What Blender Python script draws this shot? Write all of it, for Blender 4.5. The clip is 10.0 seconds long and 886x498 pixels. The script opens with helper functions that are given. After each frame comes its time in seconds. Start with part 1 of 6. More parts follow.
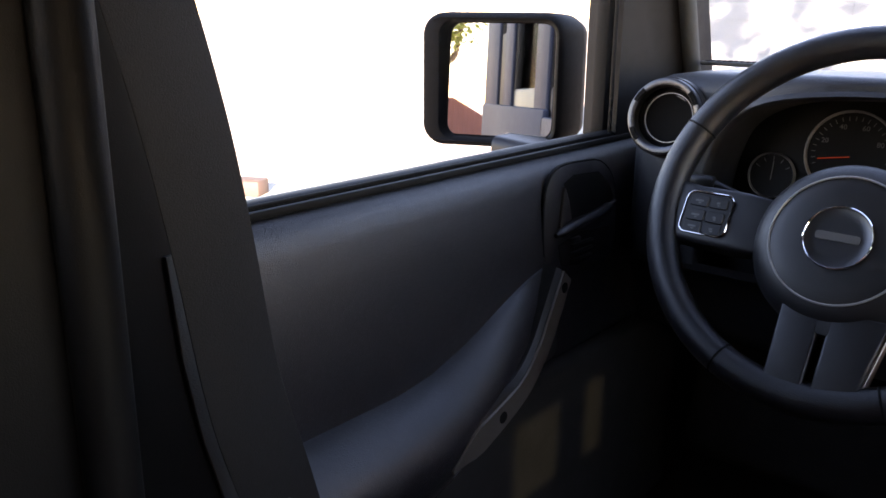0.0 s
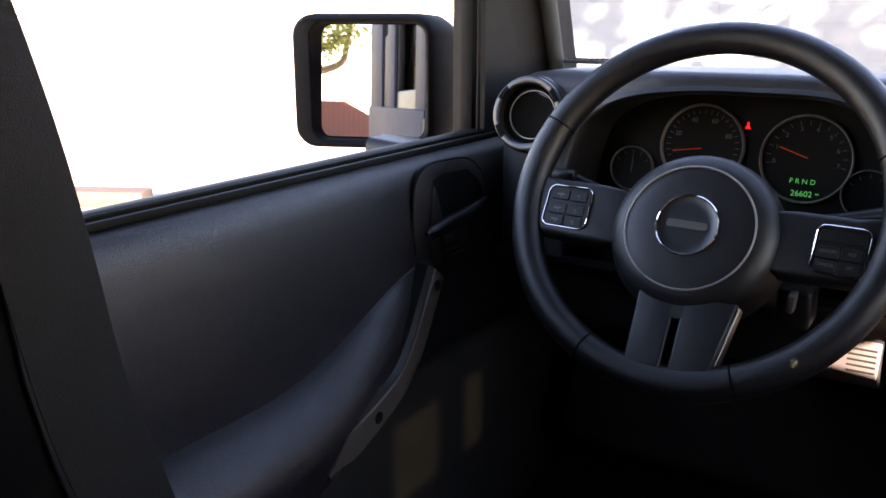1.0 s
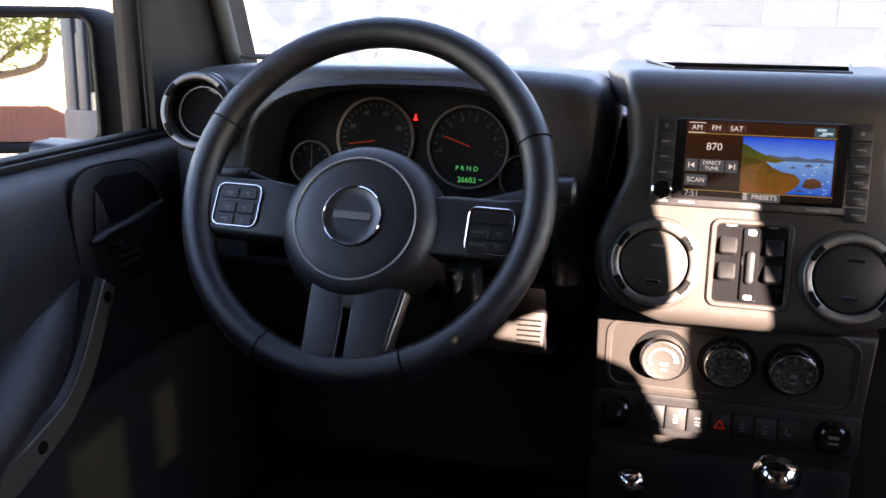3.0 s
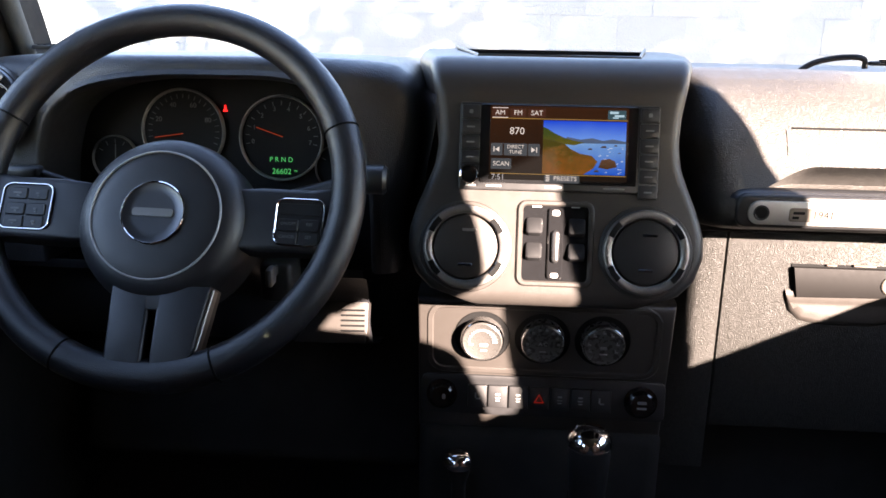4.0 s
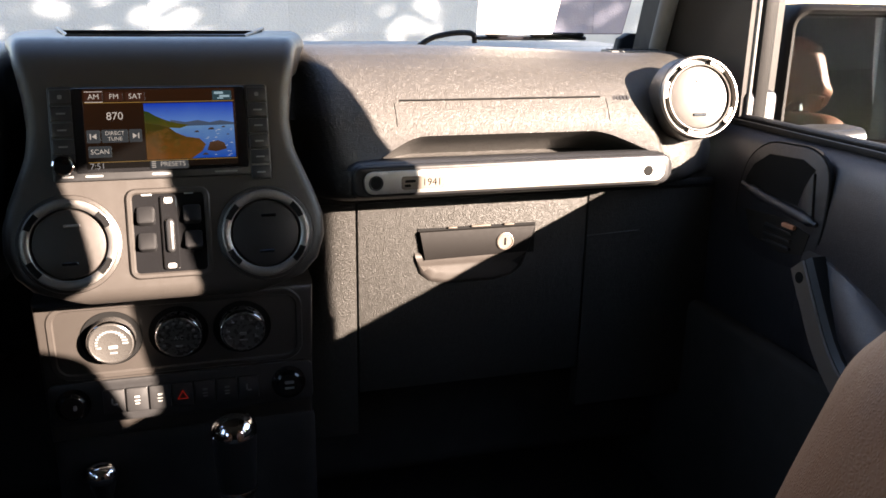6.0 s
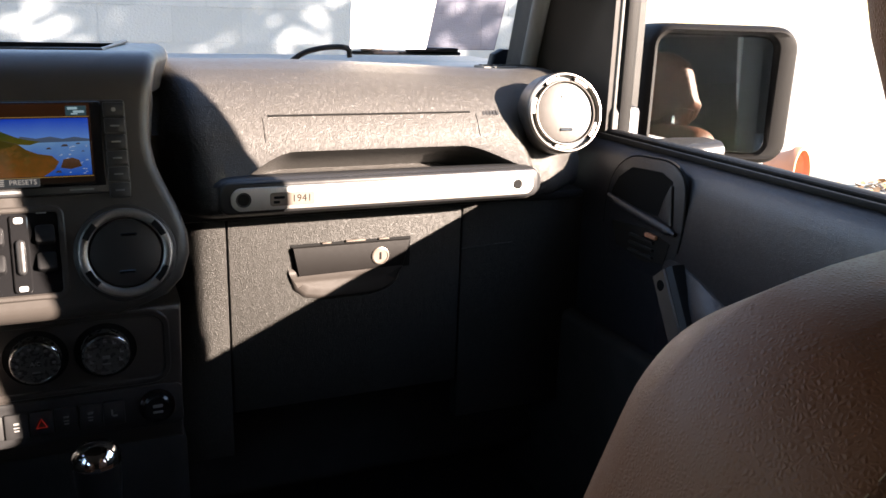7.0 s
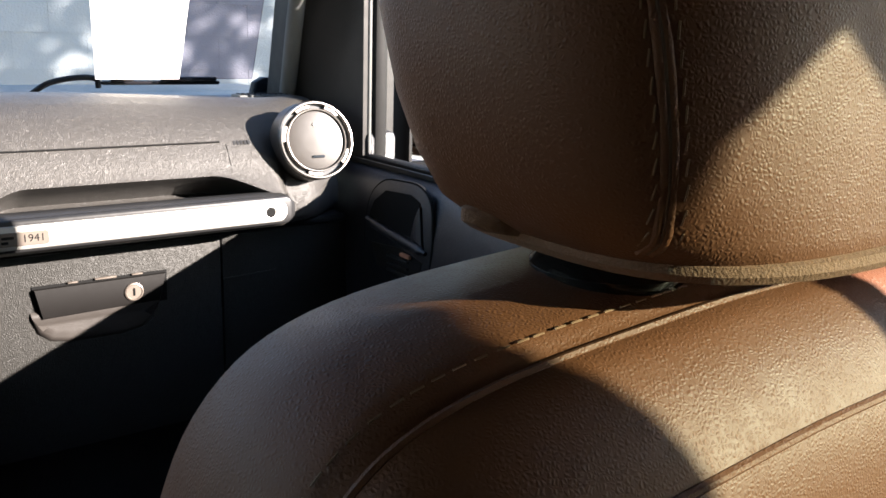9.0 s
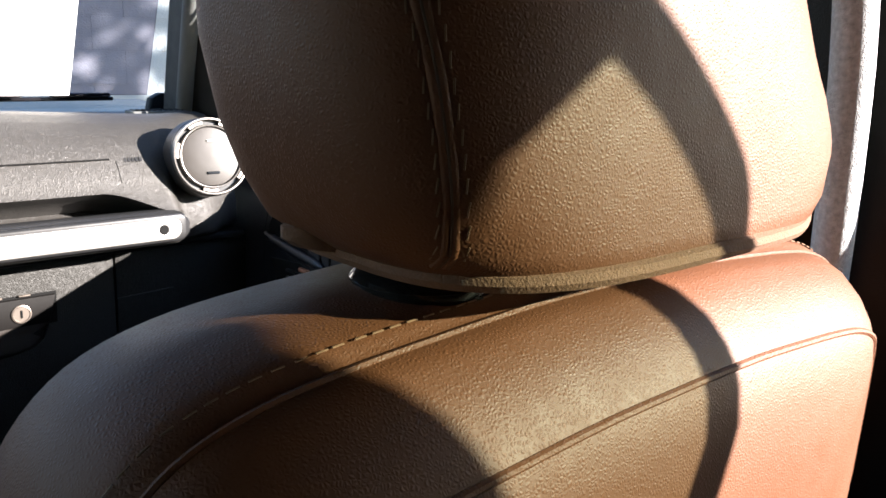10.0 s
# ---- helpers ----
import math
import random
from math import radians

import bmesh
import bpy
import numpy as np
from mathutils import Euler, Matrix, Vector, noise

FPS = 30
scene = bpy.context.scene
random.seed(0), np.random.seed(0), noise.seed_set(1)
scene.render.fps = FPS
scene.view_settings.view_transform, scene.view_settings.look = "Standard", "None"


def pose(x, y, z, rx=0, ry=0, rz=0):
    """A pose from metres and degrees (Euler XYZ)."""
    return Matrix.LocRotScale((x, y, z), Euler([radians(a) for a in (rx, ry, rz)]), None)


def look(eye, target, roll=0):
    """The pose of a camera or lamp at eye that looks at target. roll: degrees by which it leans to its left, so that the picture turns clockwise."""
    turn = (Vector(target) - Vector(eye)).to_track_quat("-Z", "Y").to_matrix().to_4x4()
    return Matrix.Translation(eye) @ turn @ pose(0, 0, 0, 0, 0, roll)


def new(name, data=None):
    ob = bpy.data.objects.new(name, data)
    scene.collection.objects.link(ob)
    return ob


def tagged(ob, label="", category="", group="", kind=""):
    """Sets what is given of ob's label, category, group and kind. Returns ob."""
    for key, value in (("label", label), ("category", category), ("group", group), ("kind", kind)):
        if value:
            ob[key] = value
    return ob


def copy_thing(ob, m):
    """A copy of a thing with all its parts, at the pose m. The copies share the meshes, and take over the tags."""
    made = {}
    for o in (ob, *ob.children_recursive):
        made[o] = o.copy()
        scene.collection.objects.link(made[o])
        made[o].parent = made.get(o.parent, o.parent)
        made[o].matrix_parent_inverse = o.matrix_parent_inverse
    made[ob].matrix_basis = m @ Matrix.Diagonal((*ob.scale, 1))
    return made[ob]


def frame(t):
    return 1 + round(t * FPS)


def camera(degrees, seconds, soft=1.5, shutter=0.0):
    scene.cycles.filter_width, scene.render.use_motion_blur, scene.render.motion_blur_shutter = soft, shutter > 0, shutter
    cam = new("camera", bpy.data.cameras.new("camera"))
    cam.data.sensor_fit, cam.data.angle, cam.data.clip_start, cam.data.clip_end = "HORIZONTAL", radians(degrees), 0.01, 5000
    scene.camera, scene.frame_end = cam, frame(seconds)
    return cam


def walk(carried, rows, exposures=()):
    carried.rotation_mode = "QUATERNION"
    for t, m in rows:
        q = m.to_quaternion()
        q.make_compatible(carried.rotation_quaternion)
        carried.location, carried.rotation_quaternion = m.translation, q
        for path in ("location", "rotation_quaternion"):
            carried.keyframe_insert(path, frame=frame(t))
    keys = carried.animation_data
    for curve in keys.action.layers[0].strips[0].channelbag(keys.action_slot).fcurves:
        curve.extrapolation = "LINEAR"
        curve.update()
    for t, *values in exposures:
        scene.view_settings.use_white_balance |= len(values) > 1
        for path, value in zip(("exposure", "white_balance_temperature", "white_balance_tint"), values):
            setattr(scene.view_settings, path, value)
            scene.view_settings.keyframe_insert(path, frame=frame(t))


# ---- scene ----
cam = camera(56.0, 10.0, soft=1.6)
PATH = [
    (0, (-0.185, -0.8, 1.372), (-1.425, 0.669, 0.821), 0.5),
    (0.5, (-0.174, -0.789, 1.372), (-1.33, 0.748, 0.823), 0.2),
    (1, (-0.158, -0.781, 1.369), (-1.205, 0.834, 0.826), 0.1),
    (1.5, (-0.142, -0.772, 1.368), (-1.063, 0.917, 0.822), 0.2),
    (2, (-0.128, -0.766, 1.368), (-0.921, 0.988, 0.825), 0.4),
    (3.3, (-0.086, -0.74, 1.363), (-0.468, 1.146, 0.819), 0.8),
    (3.5, (-0.079, -0.737, 1.364), (-0.392, 1.16, 0.816), 0.8),
    (4, (-0.058, -0.735, 1.362), (-0.192, 1.181, 0.805), 0.9),
    (4.1, (-0.052, -0.733, 1.365), (-0.15, 1.182, 0.798), 0.8),
    (4.5, (-0.029, -0.731, 1.36), (0.023, 1.184, 0.783), 0.5),
    (5, (-0.007, -0.729, 1.358), (0.215, 1.169, 0.769), 0.4),
    (5.5, (0.016, -0.732, 1.357), (0.413, 1.137, 0.767), 0.5),
    (7, (0.061, -0.745, 1.364), (0.837, 1.012, 0.81), 1.9),
    (7.5, (0.08, -0.758, 1.369), (0.962, 0.958, 0.843), 1.9),
    (8, (0.095, -0.775, 1.375), (1.079, 0.892, 0.872), 1.9),
    (8.5, (0.104, -0.789, 1.376), (1.178, 0.824, 0.883), 1.9),
    (9, (0.119, -0.799, 1.377), (1.275, 0.757, 0.884), 1.9),
    (9.5, (0.131, -0.812, 1.38), (1.367, 0.686, 0.902), 2.0),
    (10, (0.137, -0.829, 1.382), (1.44, 0.618, 0.923), 1.9),
]
EXPOSURES = [(0.0, 4.3, 7700, 35), (2.0, 4.35, 7700, 35), (3.5, 4.55, 7100, 27), (4.5, 4.4, 7000, 25), (5.5, 3.95, 7200, 23), (7.0, 3.65, 6900, 21), (8.0, 3.45, 6600, 19), (10.0, 3.15, 6000, 15)]
walk(cam, [(t, look(eye, target, roll)) for t, eye, target, roll in PATH], EXPOSURES)

# ---- light: a low morning sun from behind on the passenger's side ----
SUN_TRAVEL = Vector((-0.86, 1.0, -0.41)).normalized()
world = bpy.data.worlds.new("world")
scene.world = world
world.use_nodes = True
_n, _l = world.node_tree.nodes, world.node_tree.links
sky = _n.new("ShaderNodeTexSky")
sky.sky_type = "NISHITA"
sky.sun_disc = False
sky.sun_elevation = math.asin(-SUN_TRAVEL.z)
sky.sun_rotation = math.atan2(-SUN_TRAVEL.x, -SUN_TRAVEL.y)
sky.air_density, sky.dust_density, sky.ozone_density = 1.2, 0.3, 2.0
_l.new(sky.outputs[0], _n["Background"].inputs[0])
_n["Background"].inputs[1].default_value = 0.08
sun = new("sun", bpy.data.lights.new("sun", "SUN"))
sun.data.energy, sun.data.angle, sun.data.color = 5.0, radians(0.42), (1.0, 0.90, 0.76)
sun.rotation_euler = SUN_TRAVEL.to_track_quat("-Z", "Y").to_euler()

# ---- materials ----
def material(name, color, rough=0.5, metal=0.0, vary=0.0, vary_scale=6.0, grain=0.0, grain_scale=500.0,
             grain_kind="NOISE", spec=0.5, dirt=0.0, coat=0.0, random_vary=0.0):
    """A surface with colour variation at two scales, fine relief and uneven gloss."""
    m = bpy.data.materials.new(name)
    m.use_nodes = True
    n, l = m.node_tree.nodes, m.node_tree.links
    b = n["Principled BSDF"]
    b.inputs["Base Color"].default_value = (*color, 1)
    b.inputs["Roughness"].default_value = rough
    b.inputs["Metallic"].default_value = metal
    b.inputs["Specular IOR Level"].default_value = spec
    b.inputs["Coat Weight"].default_value = coat
    co = n.new("ShaderNodeTexCoord")
    if vary or random_vary:
        t1 = n.new("ShaderNodeTexNoise")
        t1.inputs["Scale"].default_value = vary_scale
        t1.inputs["Detail"].default_value = 8
        l.new(co.outputs["Object"], t1.inputs["Vector"])
        mx = n.new("ShaderNodeMix")
        mx.data_type = "RGBA"
        mx.inputs[6].default_value = (*[c * (1 - vary) for c in color], 1)
        mx.inputs[7].default_value = (*[min(1, c * (1 + vary)) for c in color], 1)
        l.new(t1.outputs["Fac"], mx.inputs[0])
        out = mx.outputs[2]
        if random_vary:
            oi = n.new("ShaderNodeObjectInfo")
            hsv = n.new("ShaderNodeHueSaturation")
            mr = n.new("ShaderNodeMapRange")
            mr.inputs[3].default_value, mr.inputs[4].default_value = 1 - random_vary, 1 + random_vary
            l.new(oi.outputs["Random"], mr.inputs[0])
            l.new(mr.outputs[0], hsv.inputs["Value"])
            l.new(out, hsv.inputs["Color"])
            out = hsv.outputs[0]
        l.new(out, b.inputs["Base Color"])
        t2 = n.new("ShaderNodeTexNoise")
        t2.inputs["Scale"].default_value = vary_scale * 9
        t2.inputs["Detail"].default_value = 4
        l.new(co.outputs["Object"], t2.inputs["Vector"])
        rr = n.new("ShaderNodeMapRange")
        rr.inputs[3].default_value, rr.inputs[4].default_value = max(0.02, rough - 0.09), min(1, rough + 0.09)
        l.new(t2.outputs["Fac"], rr.inputs[0])
        l.new(rr.outputs[0], b.inputs["Roughness"])
    if grain:
        bp = n.new("ShaderNodeBump")
        bp.inputs["Strength"].default_value = 1.0
        bp.inputs["Distance"].default_value = grain
        if grain_kind == "LEATHER":
            g = n.new("ShaderNodeTexVoronoi")
            g.feature = "DISTANCE_TO_EDGE"
            g.inputs["Scale"].default_value = grain_scale
            w = n.new("ShaderNodeTexNoise")
            w.inputs["Scale"].default_value = grain_scale * 0.22
            w.inputs["Detail"].default_value = 3
            wm = n.new("ShaderNodeVectorMath")
            wm.operation = "SCALE"
            wm.inputs["Scale"].default_value = 1.5 / grain_scale
            wa = n.new("ShaderNodeVectorMath")
            l.new(co.outputs["Object"], w.inputs["Vector"])
            l.new(w.outputs["Color"], wm.inputs[0])
            l.new(co.outputs["Object"], wa.inputs[0])
            l.new(wm.outputs[0], wa.inputs[1])
            l.new(wa.outputs[0], g.inputs["Vector"])
            mr = n.new("ShaderNodeMapRange")
            mr.interpolation_type = "SMOOTHSTEP"
            mr.inputs[2].default_value = 0.55
            l.new(g.outputs["Distance"], mr.inputs[0])
            ad = n.new("ShaderNodeMath")
            ad.operation = "MULTIPLY_ADD"
            ad.inputs[1].default_value = 1.1
            l.new(w.outputs["Fac"], ad.inputs[0])
            l.new(mr.outputs[0], ad.inputs[2])
            l.new(ad.outputs[0], bp.inputs["Height"])
        else:
            g = n.new("ShaderNodeTexNoise")
            g.inputs["Scale"].default_value = grain_scale
            g.inputs["Detail"].default_value = 3
            l.new(co.outputs["Object"], g.inputs["Vector"])
            l.new(g.outputs["Fac"], bp.inputs["Height"])
        l.new(bp.outputs[0], b.inputs["Normal"])
    return m


def glowing(name, color, strength):
    m = bpy.data.materials.new(name)
    m.use_nodes = True
    b = m.node_tree.nodes["Principled BSDF"]
    b.inputs["Base Color"].default_value = (0.001, 0.001, 0.001, 1)
    b.inputs["Roughness"].default_value = 0.08
    b.inputs["Emission Color"].default_value = (*color, 1)
    b.inputs["Emission Strength"].default_value = strength
    return m


def glowing_blend(name, low, high, strength, patch=0.0, scale=120.0):
    """A lit display area that shades from low to high up its own height, mottled."""
    m = glowing(name, low, strength)
    n, l = m.node_tree.nodes, m.node_tree.links
    co = n.new("ShaderNodeTexCoord")
    sp = n.new("ShaderNodeSeparateXYZ")
    l.new(co.outputs["Generated"], sp.inputs[0])
    nz = n.new("ShaderNodeTexNoise")
    nz.inputs["Scale"].default_value = scale
    nz.inputs["Detail"].default_value = 6
    l.new(co.outputs["Object"], nz.inputs["Vector"])
    ma = n.new("ShaderNodeMath")
    ma.operation = "MULTIPLY_ADD"
    ma.inputs[1].default_value = patch
    l.new(nz.outputs["Fac"], ma.inputs[0])
    l.new(sp.outputs["Z"], ma.inputs[2])
    su = n.new("ShaderNodeMath")
    su.operation = "SUBTRACT"
    su.use_clamp = True
    su.inputs[1].default_value = patch * 0.5
    l.new(ma.outputs[0], su.inputs[0])
    mx = n.new("ShaderNodeMix")
    mx.data_type = "RGBA"
    mx.inputs[6].default_value, mx.inputs[7].default_value = (*low, 1), (*high, 1)
    l.new(su.outputs[0], mx.inputs[0])
    l.new(mx.outputs[2], n["Principled BSDF"].inputs["Emission Color"])
    return m


def pane_glass(name, tint=(0.96, 0.97, 0.97), gloss=0.06):
    m = bpy.data.materials.new(name)
    m.use_nodes = True
    n, l = m.node_tree.nodes, m.node_tree.links
    n.remove(n["Principled BSDF"])
    tr, gl, mx, fr = (n.new("ShaderNodeBsdfTransparent"), n.new("ShaderNodeBsdfGlossy"), n.new("ShaderNodeMixShader"), n.new("ShaderNodeLayerWeight"))
    tr.inputs[0].default_value = (*tint, 1)
    gl.inputs["Roughness"].default_value = 0.02
    pw = n.new("ShaderNodeMath")
    pw.operation = "POWER"
    pw.inputs[1].default_value = 5.0
    l.new(fr.outputs["Facing"], pw.inputs[0])
    mu = n.new("ShaderNodeMath")
    mu.operation = "MULTIPLY_ADD"
    mu.inputs[1].default_value, mu.inputs[2].default_value = 0.03, gloss * 0.02
    l.new(pw.outputs[0], mu.inputs[0])
    mu.use_clamp = True
    l.new(mu.outputs[0], mx.inputs[0])
    l.new(tr.outputs[0], mx.inputs[1])
    l.new(gl.outputs[0], mx.inputs[2])
    l.new(mx.outputs[0], n["Material Output"].inputs["Surface"])
    return m


DASH = material("dash_grained_plastic", (0.0245, 0.0225, 0.0203), 0.5, vary=0.12, vary_scale=7, grain=0.0005, grain_scale=560, grain_kind="LEATHER", spec=0.5)
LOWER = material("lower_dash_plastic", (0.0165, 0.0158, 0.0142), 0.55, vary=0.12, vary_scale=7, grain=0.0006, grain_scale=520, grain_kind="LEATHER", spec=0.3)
STACK = material("stack_satin_plastic", (0.0265, 0.0232, 0.0208), 0.42, vary=0.08, vary_scale=9, grain=0.00012, grain_scale=1500, spec=0.35)
BLACK = material("black_plastic", (0.014, 0.014, 0.0145), 0.38, vary=0.15, vary_scale=12, spec=0.4)
GLOSS = material("gloss_black", (0.006,0.006,0.0065), 0.12, vary=0.1, vary_scale=15)
SOFT = material("door_vinyl", (0.0095, 0.0095, 0.0125), 0.4, vary=0.12, vary_scale=6, grain=0.00022, grain_scale=600, grain_kind="LEATHER", spec=0.68)
RIM = material("rim_leather", (0.0095, 0.0095, 0.0115), 0.36, vary=0.15, vary_scale=14, grain=0.00018, grain_scale=800, grain_kind="LEATHER", spec=0.6)
HUB = material("hub_plastic", (0.014, 0.014, 0.016), 0.42, vary=0.1, vary_scale=14, grain=0.00015, grain_scale=1400, spec=0.6)
SILVER = material("silver_paint", (0.46, 0.44, 0.41), 0.42, metal=0.7, vary=0.08, vary_scale=20)
RING = material("vent_ring_silver", (0.25, 0.235, 0.22), 0.4, metal=0.85, vary=0.1, vary_scale=25)
# dark metal for the shaded vent's silver ring, and for the wheel emblem
DARK_RING = material("shaded_ring_and_emblem", (0.10, 0.10, 0.105), 0.35, metal=0.85, vary=0.1, vary_scale=25)
CHROME = material("chrome", (0.85, 0.85, 0.86), 0.06, metal=1.0)
TAN = material("tan_leather", (0.096, 0.0345, 0.0132), 0.57, vary=0.14, vary_scale=9, grain=0.00014, grain_scale=720, grain_kind="LEATHER", spec=0.3)
# darker tan painted between the seam welts in place of their shadow
TAN_DARK = material("tan_seam_shade", (0.06, 0.025, 0.011), 0.55, vary=0.1, vary_scale=12, grain=0.0003, grain_scale=700)
KNIT = material("tan_knit_piping", (0.11, 0.050, 0.022), 0.85, vary=0.2, vary_scale=400, grain=0.0006, grain_scale=1100)
THREAD = material("tan_thread", (0.15, 0.08, 0.042), 0.7, vary=0.15, vary_scale=300)
SUNK = material("footwell_black", (0.022, 0.021, 0.020), 0.9, vary=0.3, vary_scale=30, spec=0.1)
STRIP = material("dark_brushed_strip", (0.16, 0.135, 0.115), 0.4, metal=0.6, vary=0.15, vary_scale=30)
CLOTH = material("grey_bar_cover", (0.40, 0.41, 0.42), 0.9, vary=0.6, vary_scale=320, grain=0.001, grain_scale=900)
CARPET = material("dark_carpet", (0.030, 0.027, 0.025), 0.95, vary=0.3, vary_scale=60, grain=0.003, grain_scale=700)
TRIM = material("pillar_trim", (0.0085, 0.0076, 0.0070), 0.55, vary=0.12, vary_scale=6, grain=0.0002, grain_scale=900, spec=0.25)
FOAM = material("grey_padding", (0.07, 0.073, 0.07), 0.7, vary=0.15, vary_scale=20, grain=0.0005, grain_scale=600)
HEADLINER = material("headliner", (0.02, 0.02, 0.02), 0.9, vary=0.1, vary_scale=20)
RUBBER = material("rubber_seal", (0.008, 0.008, 0.008), 0.6, vary=0.2, vary_scale=30, spec=0.15)
WEB = material("belt_webbing", (0.0105, 0.0095, 0.0088), 0.7, vary=0.2, vary_scale=500, grain=0.0006, grain_scale=900, spec=0.2)
PAINT = material("slate_car_paint", (0.035, 0.042, 0.066), 0.6, vary=0.06, vary_scale=3, spec=0.1)
GLASS = pane_glass("window_glass")
SHIELD = pane_glass("windshield_glass", (0.93, 0.95, 0.96), 0.05)
MIRROR = material("mirror_silver", (0.58, 0.585, 0.59), 0.015, metal=1.0)
MARK = material("white_print", (0.22, 0.22, 0.215), 0.6)
DIM = material("dim_print", (0.13, 0.13, 0.13), 0.6)
# near-black painted in for shade inside holes, slots and gaps; also badge print
DARKHOLE = material("hole_shade_and_print", (0.004, 0.004, 0.004), 0.8, spec=0.12)
PAPER = material("white_paper", (0.8, 0.8, 0.79), 0.7, vary=0.03, vary_scale=15)
# lilac stands in for white seen in shade
LILAC = pane_glass("lilac_shade_tint", (0.50, 0.46, 0.53), 0.02)
BLOCK = material("painted_block", (0.165, 0.184, 0.196), 0.85, vary=0.08, vary_scale=3, grain=0.004, grain_scale=90, random_vary=0.05)
MORTAR = material("mortar", (0.150, 0.168, 0.180), 0.95, vary=0.12, vary_scale=8, grain=0.004, grain_scale=120)
EARTH = material("pale_concrete", (0.30, 0.27, 0.22), 0.9, vary=0.14, vary_scale=0.6, grain=0.004, grain_scale=60)
CLAY = material("terracotta", (0.42, 0.17, 0.09), 0.8, vary=0.15, vary_scale=9, grain=0.002, grain_scale=80)
LITTER = material("dry_leaves", (0.26, 0.15, 0.07), 0.9, vary=0.4, vary_scale=25)
TIMBER = material("brown_timber", (0.034, 0.022, 0.017), 0.8, vary=0.25, vary_scale=12, grain=0.003, grain_scale=70)
BARK = material("bark", (0.11, 0.075, 0.05), 0.9, vary=0.3, vary_scale=8, grain=0.02, grain_scale=18)
LEAF = material("leaf_green", (0.17, 0.19, 0.03), 0.6, vary=0.35, vary_scale=1.5)
ROOFRED = material("maroon_metal_roof", (0.16, 0.055, 0.045), 0.6, vary=0.2, vary_scale=2)
DIAL = material("matt_dial", (0.007, 0.007, 0.0075), 0.6, vary=0.1, vary_scale=20, spec=0.15)
# tint picked to colour the sunlight that falls on the passenger seat
TINTED = pane_glass("tinted_glass", (0.53, 0.575, 0.49), 0.02)
PRIVACY = pane_glass("privacy_glass", (0.13, 0.138, 0.108), 0.02)
# base darkened in place of the shade that falls on the mirror housing
SHELL = material("shade_dark_plastic", (0.0048, 0.0042, 0.0039), 0.62, vary=0.2, vary_scale=15, spec=0.12)
KNOB = material("knob_satin", (0.036, 0.034, 0.032), 0.28, vary=0.1, vary_scale=20, spec=0.6)
BEZEL = material("gauge_bezel_grey", (0.34, 0.33, 0.315), 0.45, metal=0.3, vary=0.1, vary_scale=25)
HOODM = material("matt_dash_top", (0.016, 0.016, 0.0185), 0.44, vary=0.12, vary_scale=8, grain=0.0003, grain_scale=500, grain_kind="LEATHER", spec=0.8)
SCREEN = 0.055

# ---- building helpers ----
def part(name, bm, mat, parent=None, label="", sx=1, sharp=38, smooth=True):
    """Links a bmesh as one mesh object under a thing or a part; sx=-1 mirrors it to the other side."""
    if sx < 0:
        bmesh.ops.scale(bm, vec=(-1, 1, 1), verts=bm.verts)
        bmesh.ops.reverse_faces(bm, faces=bm.faces)
    me = bpy.data.meshes.new(name)
    bm.to_mesh(me)
    bm.free()
    me.materials.append(mat)
    if smooth:
        me.shade_smooth()
        me.set_sharp_from_angle(angle=radians(sharp))
    ob = new(name, me)
    if parent is not None:
        ob.parent = parent
        if parent.type == "EMPTY":
            ob.matrix_parent_inverse = parent.matrix_basis.inverted()
    if label:
        ob["label"] = label
    return ob


def thing(name, base, label, category, group="", kind=""):
    ob = new(name)
    ob.empty_display_size = 0.05
    ob.matrix_basis = Matrix.Translation(base)
    return tagged(ob, label, category, group, kind)


def ease(x, a, b):
    t = max(0.0, min(1.0, (x - a) / (b - a)))
    return t * t * (3 - 2 * t)


def box(c, s, b=0.003, seg=2, rot=None):
    bm = bmesh.new()
    bmesh.ops.create_cube(bm, size=1)
    bmesh.ops.scale(bm, vec=s, verts=bm.verts)
    if b > 0:
        bmesh.ops.bevel(bm, geom=bm.edges[:], offset=min(b, 0.48 * min(s)), segments=seg, profile=0.5, affect="EDGES")
    m = Matrix.Translation(c)
    if rot is not None:
        m = m @ Euler([radians(a) for a in rot]).to_matrix().to_4x4()
    bmesh.ops.transform(bm, matrix=m, verts=bm.verts)
    return bm


def join(*bms):
    out = bmesh.new()
    for b in bms:
        me = bpy.data.meshes.new("tmp")
        b.to_mesh(me)
        b.free()
        out.from_mesh(me)
        bpy.data.meshes.remove(me)
    return out


def loft(rings, closed=True, caps=(True, True)):
    """Skin through rings of equally many points."""
    bm = bmesh.new()
    vs = [[bm.verts.new(p) for p in r] for r in rings]
    k = len(vs[0])
    for a, b in zip(vs, vs[1:]):
        for i in range(k if closed else k - 1):
            j = (i + 1) % k
            bm.faces.new((a[i], a[j], b[j], b[i]))
    if caps[0]:
        bm.faces.new(list(reversed(vs[0])))
    if caps[1]:
        bm.faces.new(vs[-1])
    bmesh.ops.recalc_face_normals(bm, faces=bm.faces)
    return bm


class Plane:
    """A drawing plane: origin, right, up and the normal that faces the cabin."""

    def __init__(self, o, u, v):
        self.o, self.u, self.v = Vector(o), Vector(u).normalized(), Vector(v).normalized()
        self.n = self.u.cross(self.v)

    def at(self, a, b, h=0.0):
        return self.o + self.u * a + self.v * b + self.n * h

    def matrix(self, a=0, b=0, h=0):
        m = Matrix((self.u, self.v, self.n)).transposed().to_4x4()
        m.translation = self.at(a, b, h)
        return m


